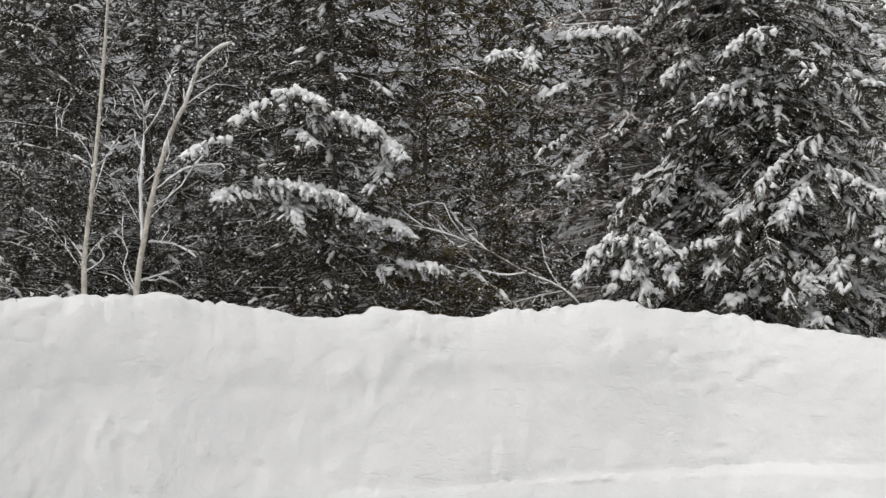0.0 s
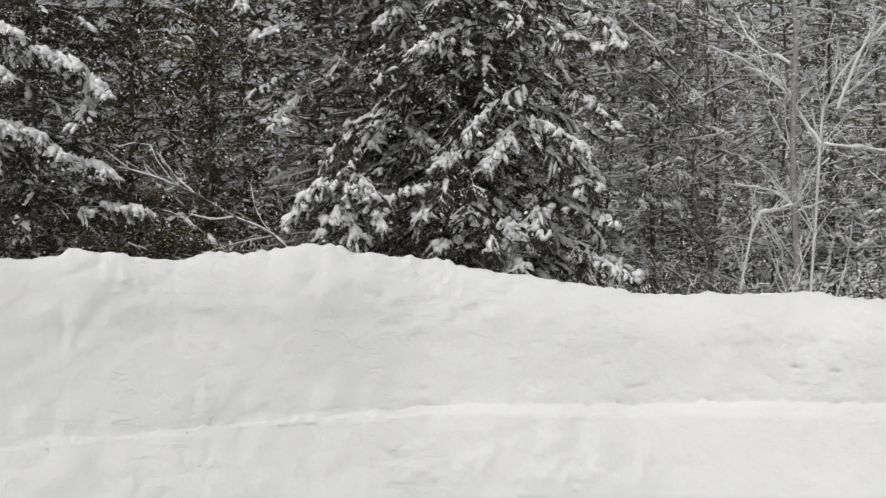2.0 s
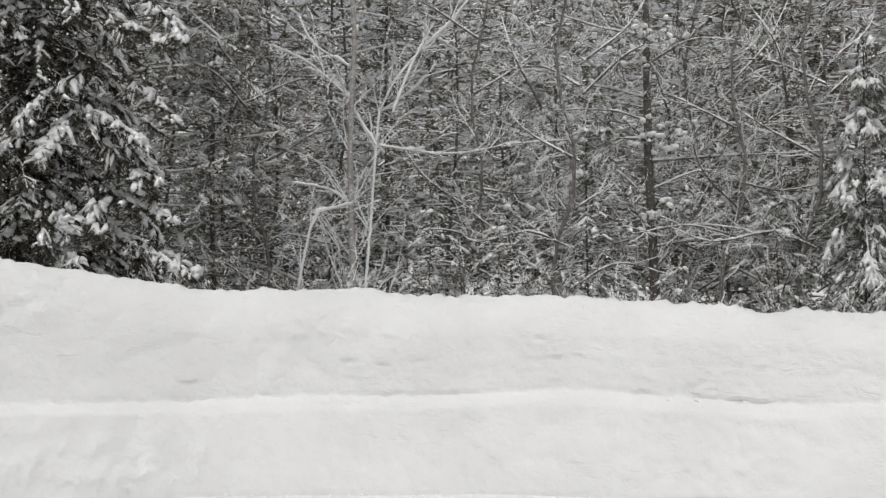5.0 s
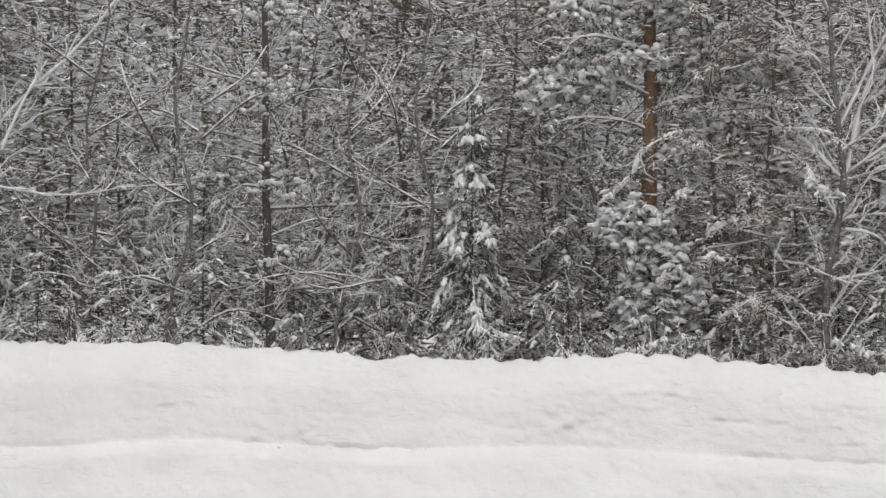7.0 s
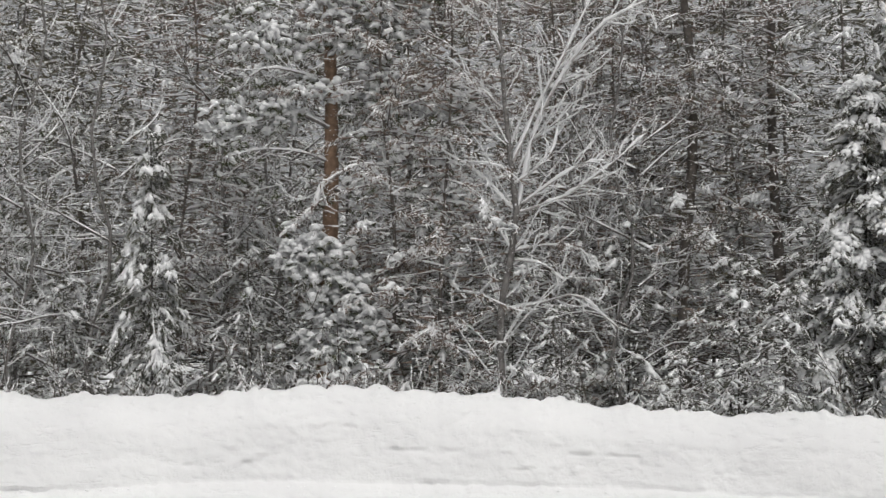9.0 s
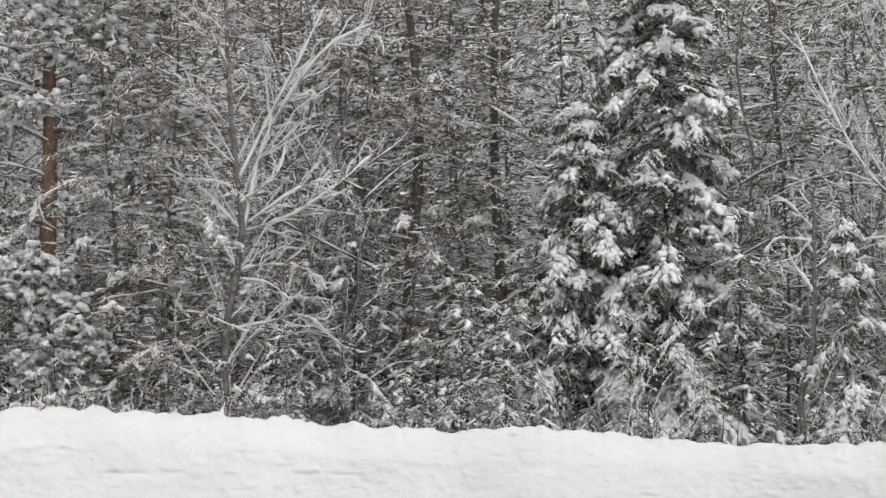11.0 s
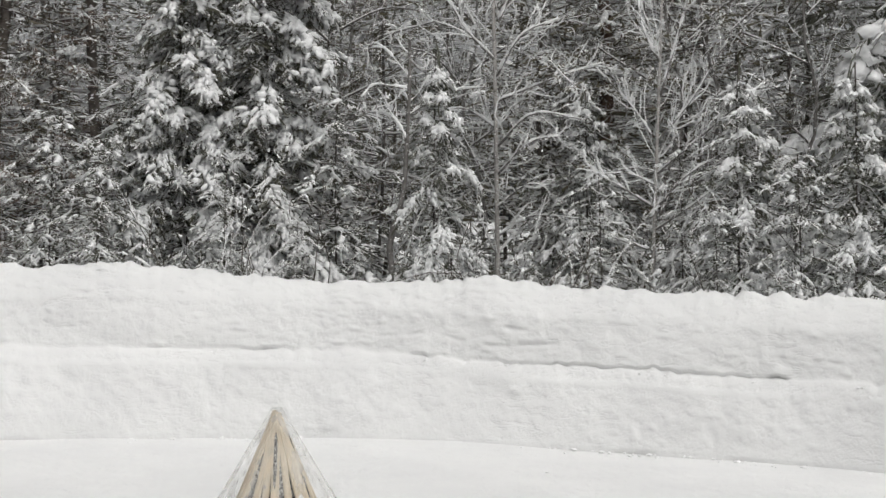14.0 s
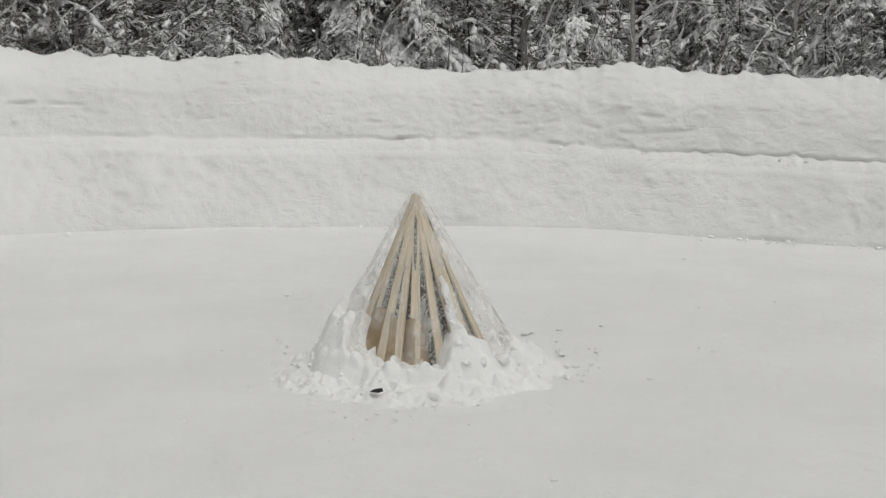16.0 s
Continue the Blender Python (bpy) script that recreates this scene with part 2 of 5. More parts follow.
# ---- trees ----
def stuffed(name, me, parent, label=""):
    ob = part(name, me, parent, label)
    return tagged(ob, kind="stuff") if len(me.vertices) else ob


def spray(rng, green, snow, curve, side, length, laden, step, cnt, twig=1.0, bare=0.0, start=0.12):
    """Needled branchlets on both sides of a bough, and the snow pads that they carry."""
    s = np.linspace(0, 1, len(curve)) * length
    m = max(3, int(length / step))
    at = np.sort(rng.uniform(start, 1, m))
    p = np.stack([np.interp(at * length, s, curve[:, c]) for c in range(3)], axis=1)
    fwd = unit(np.stack([np.interp(at * length, s, np.gradient(curve[:, c], s)) for c in range(3)], axis=1))
    for sign in (-1, 1):
        ll = np.minimum((0.2 + 0.19 * length * (1 - at) ** 0.7) * rng.uniform(0.55, 1.2, m), 0.7) * twig
        dirn = unit(fwd * 0.8 + sign * side * rng.uniform(0.5, 1.1, (m, 1)) + UP * rng.uniform(-0.75, -0.1, (m, 1)) * (0.5 + laden))
        end = p + dirn * ll[:, None] - UP * (0.2 * ll ** 2)[:, None]
        spikes(green, p, end, 0.026 * twig)
        across = unit(np.cross(dirn, UP))
        for j in range(2 * cnt):
            u = (j + 0.6) / (2 * cnt)
            q = p + (end - p) * u
            for sg in (-1, 1):
                td = unit(dirn * 0.8 + sg * across * rng.uniform(0.4, 1.0, (m, 1)) + UP * rng.uniform(-0.9, 0.05, (m, 1)))
                keep = rng.random(m) < (1 - 0.4 * bare)
                tl = rng.uniform(0.06, 0.17, m) * (1.25 - 0.5 * u) * twig
                spikes(green, q[keep], (q + td * tl[:, None])[keep], 0.03 * twig * rng.uniform(0.7, 1.3, keep.sum()))
        wave = 0.5 + 0.5 * np.sin(at * length * rng.uniform(3.5, 6.5) + rng.uniform(0, 6.28))
        hold = wave * 0.65 + rng.random(m) * 0.35 < laden * 0.85 * (0.3 + 0.8 * at)
        k = hold.sum()
        if k and snow is not None:
            a0 = p[hold] + (end - p)[hold] * rng.uniform(0.0, 0.3, (k, 1)) + UP * 0.02
            z1 = a0 + (end[hold] - a0) * rng.uniform(0.6, 1.0, (k, 1)) + rng.normal(0, 0.02, (k, 3))
            fronds(snow, a0, z1, rng.uniform(0.02, 0.05, k) * (0.75 + 0.4 * laden), rng.uniform(0.012, 0.03, k) * (0.7 + 0.5 * laden), rng, 4)
        if snow is not None and twig < 1.5:
            # thin dustings on the shoots that carry no pad
            few = ~hold & (rng.random(m) < 0.4)
            q = p[few] + (end - p)[few] * rng.uniform(0.2, 0.6, (few.sum(), 1)) + UP * 0.012
            spikes(snow, q, q + (end - p)[few] * rng.uniform(0.2, 0.45, (few.sum(), 1)), rng.uniform(0.012, 0.026, few.sum()))
    return p, at, fwd


def bough(rng, wood, green, snow, root, tip, sag, laden, step=0.13, cnt=4, cap=1.0, bare=0.0):
    """One bough from root to tip; sag: how far its middle arches up before it droops."""
    root, tip = np.asarray(root, dtype=float), np.asarray(tip, dtype=float)
    u = np.linspace(0, 1, 9)
    length = np.linalg.norm(tip - root)
    flat = unit((tip - root) * [1, 1, 0])
    side = np.array([-flat[1], flat[0], 0.0])
    curve = root + (tip - root) * u[:, None] + UP * (sag * 4 * u * (1 - u))[:, None] + side * (np.cumsum(rng.normal(0, 0.02, 9)) * length)[:, None]
    tube(wood, curve[::2], np.linspace(0.008 + 0.007 * length, 0.003, 5), 3)
    p, at, fwd = spray(rng, green, snow, curve, side, length, laden, step, cnt, 1.0, bare)
    if cap > 0 and rng.random() < 0.3 + 0.7 * cap:
        # broken pads along the bough itself
        k = max(2, int(length * 2.2 * min(1.0, 0.5 + laden)))
        u0 = np.sort(rng.uniform(0.3, 0.9, k))
        at3 = lambda t: np.stack([np.interp(t, u, curve[:, i]) for i in range(3)], axis=1)
        a0, a1 = at3(u0), at3(np.minimum(1.0, u0 + rng.uniform(0.12, 0.3, k) / max(length, 0.5)))
        fronds(snow, a0 + UP * 0.02, a1 + UP * 0.02 + side * rng.normal(0, 0.05, (k, 1)), rng.uniform(0.04, 0.085, k) * (0.7 + 0.4 * laden), rng.uniform(0.02, 0.045, k) * (0.7 + 0.4 * laden), rng, 5)


def cushion(rng, snow, root, tip, sag, count=20, wide=0.2, start=0.48, fat=1.0, green=None):
    """A drooping cushion of snow on the outer half of a bough: overlapping ragged pads that splay like a hand and hang in points."""
    length = np.linalg.norm(tip - root)
    out = unit((tip - root) * [1, 1, 0])
    side = np.array([-out[1], out[0], 0.0])
    n = max(5, int(count * 0.75))
    u = 1.0 - (1.0 - start) * rng.random(n) ** 1.3
    spread = rng.normal(0, 0.75, n)
    lat = spread * wide * (1.15 - 0.6 * u)
    c = root + (tip - root) * u[:, None] + UP * (sag * 4 * u * (1 - u) + 0.05 - 0.45 * np.abs(lat))[:, None] + side * lat[:, None]
    way = unit(out * rng.uniform(0.3, 0.9, (n, 1)) + side * spread[:, None] * 1.3 - UP * (0.15 + 0.75 * rng.random((n, 1)) ** 1.5))
    ln = rng.uniform(0.08, 0.22, (n, 1)) * fat
    fronds(snow, c - way * ln * 0.5, c + way * ln * 0.5, rng.uniform(0.024, 0.055, n) * fat, rng.uniform(0.02, 0.05, n) * fat, rng, 4, 0.55, 0.25)
    k = max(2, n // 5)
    size = np.stack([rng.uniform(0.07, 0.13, k), rng.uniform(0.05, 0.09, k), rng.uniform(0.03, 0.06, k)], axis=1) * fat
    lumps(snow, c[:k] + UP * 0.02, size, rng, way[:k])
    if green is not None:
        # shoots that stick out under the pads
        k = 3
        q = np.repeat(c + way * ln * 0.3 - UP * 0.04, k, 0)
        d = unit(np.repeat(way, k, 0) + rng.normal(0, 0.55, (n * k, 3)) - UP * 0.3)
        spikes(green, q, q + d * rng.uniform(0.1, 0.2, (n * k, 1)), 0.03)


def spruce_meshes(seed, height, radius, laden=0.5, step=0.13, cnt=4, bare=0.0, low=0.06, shape=0.8, detail_to=10.5, needles=None, tiers=0.27, boughs=(), droop=1.0, coarse=False, core=70, whorl=(3, 6), bark=None, edge=0.0, pads=0.0, girth=1.0, clumps=0, clump_load=1.0):
    """Meshes of one spruce at the origin: trunk, crown and the snow that lies on it."""
    rng = np.random.default_rng(seed)
    wood, green, snow = Soup(), Soup(), Soup()
    r0 = ((0.0035 if coarse else 0.0055) * height + 0.025) * girth
    z = np.linspace(-0.6, height, 14)
    sway = np.stack([0.05 * np.sin(z * 0.6 + seed), 0.05 * np.cos(z * 0.5 + seed), z], axis=1)
    tube(wood, sway, np.maximum(r0 * (1 - np.clip(z, 0, None) / height) ** 0.8, 0.012), 9)
    boughs = list(boughs)
    for i in range(clumps):
        # snow-laden boughs of uneven size all round the crown, more of them low down
        h = height * (0.1 + 0.85 * ((i + rng.random()) / clumps) ** 1.15)
        if h > detail_to:
            continue
        a, reach = rng.uniform(0, 6.28), (radius * (1 - h / height) ** shape + 0.15) * rng.uniform(0.7, 1.15)
        out = np.array([math.cos(a), math.sin(a), 0.0])
        if out[1] > 0.35 and rng.random() < 0.5:
            continue
        boughs.append((out * reach * rng.uniform(0.35, 0.6) + UP * h, out * reach + UP * (h - rng.uniform(0.2, 0.5) * reach), 0.08 * reach, rng.choice([0.5, 0.8, 1.1, 1.5]) * clump_load * min(1.0, 0.35 + radius / 2.6)))
    for root, tip, sag, load in boughs:
        root, tip = np.array(root, dtype=float), np.array(tip, dtype=float)
        hub = np.array([0.0, 0.0, root[2] + 0.5])
        tube(green, [hub, (hub + root) / 2 + UP * 0.12, root], [0.022, 0.018, 0.012], 4)
        bough(rng, green, green, snow, root - (tip - root) * 0.35, tip, sag, load * 0.8, 0.1, 4)
        cushion(rng, snow, root, tip, sag, int(34 * load), 0.15 + 0.05 * load, 0.0, 0.8 + 0.25 * load, green)
    n = int(core * 1.6 * min(height, detail_to + 2))
    a, zc = rng.uniform(0, 6.28, n), rng.uniform(0.2, min(height * 0.95, detail_to + 2), n)
    out = np.stack([np.cos(a), np.sin(a), rng.uniform(-0.5, 0.25, n)], axis=1)
    c0 = out * [1, 1, 0] * (rng.uniform(0.05, 0.6, n) * (1.05 - zc / height))[:, None] + UP * zc[:, None]
    blades(green, c0, c0 + unit(out + rng.normal(0, 0.4, (n, 3))) * (rng.uniform(0.15, 0.5, n) * (1.1 - zc / height))[:, None], 0.04)
    for hb in np.arange(1.2, 9.8, 0.42) if edge else ():
        bough(rng, green, green, snow, (0, 0, hb), (rng.normal(0, 0.45), -rng.uniform(0.7, 1.5) * edge, hb - rng.uniform(0.15, 0.6)), 0.12, laden * rng.choice([0.4, 1.0, 1.6]), 0.15, 3)
        if rng.random() < pads:
            tip = np.array([rng.normal(0, 0.4), -rng.uniform(0.8, 1.5) * edge, hb - rng.uniform(0.1, 0.45)])
            cushion(rng, snow, np.array([0, 0, hb]), tip, 0.12, int(12 + 22 * pads), 0.2, 0.4, 0.9 + 0.35 * pads, green)
    h, turn = low * height, rng.uniform(0, 6.28)
    while h < height * 0.985:
        fine = h < detail_to and not coarse
        f = 1 - h / height
        for k in range(rng.integers(*whorl)):
            turn += 2.4 + rng.uniform(-0.4, 0.4)
            if rng.random() < bare * 0.4:
                continue
            length = radius * f ** shape * rng.uniform(0.55, 1.15) + 0.12
            lift = rng.uniform(-0.05, 0.2) * length * (0.5 if f > 0.5 else 1.2)
            fall = rng.uniform(0.12, 0.3) * length ** 1.25 * (0.5 + laden) * droop
            out = np.array([math.cos(turn), math.sin(turn), 0.0])
            root = UP * (h + rng.uniform(-0.12, 0.12))
            load = laden * rng.choice([0.25, 0.9, 1.3])
            if fine:
                bough(rng, green, green, snow, root, root + out * length + UP * (lift - fall), 0.35 * fall + 0.03, load, step, cnt, 1.0 if rng.random() < laden else 0.25 * laden, bare)
                if rng.random() < pads:
                    cushion(rng, snow, root, root + out * length + UP * (lift - fall), 0.35 * fall + 0.03, int(10 + 26 * pads), 0.15 + 0.1 * pads, 0.5, 0.8 + 0.45 * pads, green)
            else:
                side = np.array([-out[1], out[0], 0.0])
                curve = root + out * np.linspace(0, length, 5)[:, None] + UP * np.linspace(0, lift - fall, 5)[:, None]
                spray(rng, green, None, curve, side, length, load, 0.4, 1, 1.9, bare)
        h += (tiers if fine else 0.5) * rng.uniform(0.75, 1.3)
    return wood.mesh("trunk", bark or BARK), green.mesh("crown", needles or NEEDLES, False), snow.mesh("snow_cover", SNOW_SOFT)


def spruce(name, meshes, x, y, z=0.0, turn=0.0, scale=1.0, label="", group="", wide=1.0):
    ob = new(name)
    ob.matrix_world = pose(x, y, z, 0, 0, turn) @ Matrix.Diagonal((scale * wide, scale * wide, scale, 1))
    tagged(ob, label, "tree", group)
    part("trunk", meshes[0], ob)
    part("crown", meshes[1], ob)
    if len(meshes[2].vertices):
        stuffed("snow_cover", meshes[2], ob, "fresh white snow lying on the boughs")
    if len(meshes) > 3:
        stuffed("branchwork", meshes[3], ob, "thin dark branches")
    return ob


def spline(points, n):
    """A smooth line through the points."""
    pts = np.asarray(points, dtype=float)
    if len(pts) < 3:
        u = np.linspace(0, 1, n)[:, None]
        return pts[0] * (1 - u) + pts[-1] * u
    ext = np.concatenate([[2 * pts[0] - pts[1]], pts, [2 * pts[-1] - pts[-2]]])
    out = []
    for t in np.linspace(0, len(pts) - 1, n):
        i = min(int(t), len(pts) - 2)
        f = t - i
        a, b, c, d = ext[i:i + 4]
        out.append(0.5 * (2 * b + (c - a) * f + (2 * a - 5 * b + 4 * c - d) * f * f + (3 * b - a - 3 * c + d) * f ** 3))
    return np.array(out)


def lined(snow, pts, rad, rng, share=0.85, fat=1.0):
    """Snow lying along the upper side of a branch, in rolls of uneven thickness with gaps."""
    n = 2 * len(pts) - 1
    at = np.linspace(0, len(pts) - 1, n)
    p = np.stack([np.interp(at, np.arange(len(pts)), pts[:, c]) for c in range(3)], axis=1)
    r = np.interp(at, np.arange(len(pts)), rad)
    seg = np.gradient(p, axis=0)
    ok = np.hypot(seg[:, 0], seg[:, 1]) / np.maximum(np.linalg.norm(seg, axis=1), 1e-6) > 0.2
    ok &= ~(rng.random(n) < (1 - share) * 0.6)
    i = 0
    while i < n:
        j = i
        while j < n and ok[j]:
            j += 1
        if j - i >= 2:
            w = np.minimum((0.6 * r[i:j] + 0.0085) * fat, 0.024 * max(1.0, fat)) * rng.uniform(0.65, 1.35, j - i)
            w[0] *= 0.4
            w[-1] *= 0.15
            tube(snow, p[i:j] + UP * (0.5 * r[i:j] + 0.3 * w)[:, None], w, 4)
        i = j + 1


def twigs_on(rng, soup, pts, every, length, width, levels=2, lift=0.15, start=0.15):
    """Fine bare twigs along a branch, each bent once, and finer ones on these."""
    s = np.concatenate([[0], np.cumsum(np.linalg.norm(np.diff(pts, axis=0), axis=1))])
    n = max(2, int(s[-1] / every))
    at = rng.uniform(start, 1, n)
    p = np.stack([np.interp(at * s[-1], s, pts[:, c]) for c in range(3)], axis=1)
    g = unit(np.stack([np.interp(at * s[-1], s, np.gradient(pts[:, c], s)) for c in range(3)], axis=1))
    d = unit(g + unit(rng.normal(0, 1, (n, 3)) * [1, 1, 0.7]) * rng.uniform(0.5, 1.0, (n, 1)) + UP * lift)
    ll = length * rng.uniform(0.35, 1.2, n) * (1.15 - 0.6 * at)
    mid = p + d * (ll * 0.5)[:, None]
    d2 = unit(d + rng.normal(0, 0.35, (n, 3)) + UP * lift)
    end = mid + d2 * (ll * 0.55)[:, None]
    w = width * rng.uniform(0.7, 1.3, n)
    blades(soup, p, mid + d * 0.02, w)
    blades(soup, mid - d * 0.02, end, w * 0.8)
    if levels > 1:
        for k in range(levels):
            u = rng.uniform(0.15, 0.9, (n, 1))
            q = p + (end - p) * u
            dd = unit(d + unit(rng.normal(0, 1, (n, 3))) * 0.75 + UP * lift)
            blades(soup, q, q + dd * (ll * rng.uniform(0.2, 0.5, n))[:, None], w * 0.65)


def drawn_tree(name, az, d, label, limbs, seed, bark, twig_width=0.021, every=0.11, twig=0.55, fat=1.0, top=None, radius=0.09, z0=0.0, depth=0.35, front=(), tufts=(), tuft_share=0.0, needles=None, group="", levels=2, snowy=0.85, dense=1.0, limb_mat=None, twig_mat=None, tuft_fat=0.8):
    """A bare tree from its stem and main limbs, each a line of (across, height) in the tree's own plane."""
    rng = np.random.default_rng(seed)
    x, y = polar(az, d)
    ob = new(name)
    ob.matrix_world = pose(x, y, 0, 0, 0, -az)
    tagged(ob, label, "tree", group)
    twigs, snow, green, ends = Soup(), Soup(), Soup(), []
    for k, line in enumerate(limbs):
        line = list(line)
        if k == 0:
            line = [(line[0][0], z0)] + line
        dep = np.cumsum(np.concatenate([[0.0], rng.normal(0, depth, len(line) - 1)])) if k else np.zeros(len(line))
        if k in front:
            dep = np.linspace(-0.1, -0.65, len(line))
        pts = spline([(a, e, b) for (a, b), e in zip(line, dep)], 14 if k == 0 else 10)
        length = np.linalg.norm(np.diff(pts, axis=0), axis=1).sum()
        r = radius if k == 0 else min(radius * 0.5, 0.01 + 0.008 * length)
        if k in front:
            r *= 1.5
        rad = np.linspace(r, r * (0.35 if k == 0 else 0.3), len(pts))
        soup = Soup()
        tube(soup, pts, rad, 9 if k == 0 else 6)
        part("trunk" if k == 0 else "limb", soup.mesh("limb", bark if k == 0 else limb_mat or TWIG), ob)
        lined(snow, pts, rad, rng, snowy, fat * (1.6 if k in front else 1.0))
        # side branches, which leave at a narrow angle and bend up towards the light
        n = int(dense * length / (0.13 if k else 0.24))
        for i in range(n):
            u = rng.uniform(0.12, 1.0)
            j = min(int(u * (len(pts) - 1)), len(pts) - 2)
            g = unit(pts[j + 1] - pts[j])
            off = unit(np.cross(g, unit(rng.normal(0, 1, 3) * [0.5, 1.3, 0.5])))
            dr = unit(g + off * rng.uniform(0.45, 0.95))
            bl = (0.25 + rng.uniform(0.1, 0.55) * length ** 0.6) * (1.25 - 0.75 * u)
            b = spline([pts[j], pts[j] + dr * bl * 0.35 + rng.normal(0, 0.03, 3), pts[j] + unit(dr + UP * 0.12 + rng.normal(0, 0.1, 3)) * bl * 0.7, pts[j] + unit(dr + UP * rng.uniform(-0.15, 0.45) + rng.normal(0, 0.18, 3)) * bl], 6)
            br = np.linspace(0.009, 0.004, 6)
            tube(twigs, b, br, 3)
            lined(snow, b, br, rng, snowy * 0.9, 0.35 + fat * 0.4)
            twigs_on(rng, twigs, b, every, twig * 0.55, twig_width, levels)
            if rng.random() < tuft_share and b[-1][2] > 2.2:
                ends += [b[-1], b[-1] + rng.normal(0, 0.07, 3), b[4] + rng.normal(0, 0.07, 3), b[3] + rng.normal(0, 0.05, 3)]
        twigs_on(rng, twigs, pts, every * 1.6, twig * 0.8, twig_width, levels)
    tips = len(ends)
    for tx, ty, tz, spread, count in tufts:
        c = np.array([tx, ty, tz]) + rng.normal(0, 1, (count, 3)) * spread * np.array([1, 0.8, 0.6])
        near = np.array([tx, ty, tz]) + (c - [tx, ty, tz]) * 0.55 - UP * 0.05
        blades(twigs, near, c, 0.02)
        ends += list(c)
    if ends:
        c = np.array(ends)
        n = 11
        q = np.repeat(np.concatenate([c[:tips], c[tips::2]]), n, 0)
        dirs = unit(rng.normal(0, 1, (len(q), 3)) * [1, 1, 0.7] - UP * 0.1)
        spikes(green, q, q + dirs * rng.uniform(0.07, 0.16, (len(q), 1)), 0.022)
        keep = rng.random(len(c)) < np.where(np.arange(len(c)) < tips, 0.6, 0.85)
        big = np.where(np.arange(len(c)) < tips, 0.75, tuft_fat)[keep][:, None]
        for turn in range(2):
            way = unit(rng.normal(0, 1, (keep.sum(), 3)) * [1, 1, 0.4] - UP * 0.15)
            ln = rng.uniform(0.05, 0.13, (keep.sum(), 1)) * big
            fronds(snow, c[keep] + UP * 0.09 - way * ln * 0.7, c[keep] + UP * 0.09 + way * ln, rng.uniform(0.028, 0.06, keep.sum()) * big[:, 0], rng.uniform(0.022, 0.045, keep.sum()) * big[:, 0], rng, 4, 0.6)
        heaps = c[tips:][rng.random(len(c) - tips) < 0.85]
        if len(heaps):
            k = len(heaps)
            lumps(snow, heaps + UP * 0.1, np.stack([rng.uniform(0.06, 0.12, k), rng.uniform(0.045, 0.085, k), rng.uniform(0.035, 0.06, k)], axis=1), rng, unit(rng.normal(0, 1, (k, 3)) * [1, 1, 0.3]))
        stuffed("foliage", green.mesh("foliage", needles or PINE_NEEDLES, False), ob, "tufts of green pine needles")
    stuffed("branchwork", twigs.mesh("branchwork", twig_mat or limb_mat or TWIG, False), ob, "fine bare twigs dusted with snow")
    stuffed("snow_cover", snow.mesh("snow_cover", SNOW_SOFT), ob, "white snow along the upper side of the limbs")
    return ob


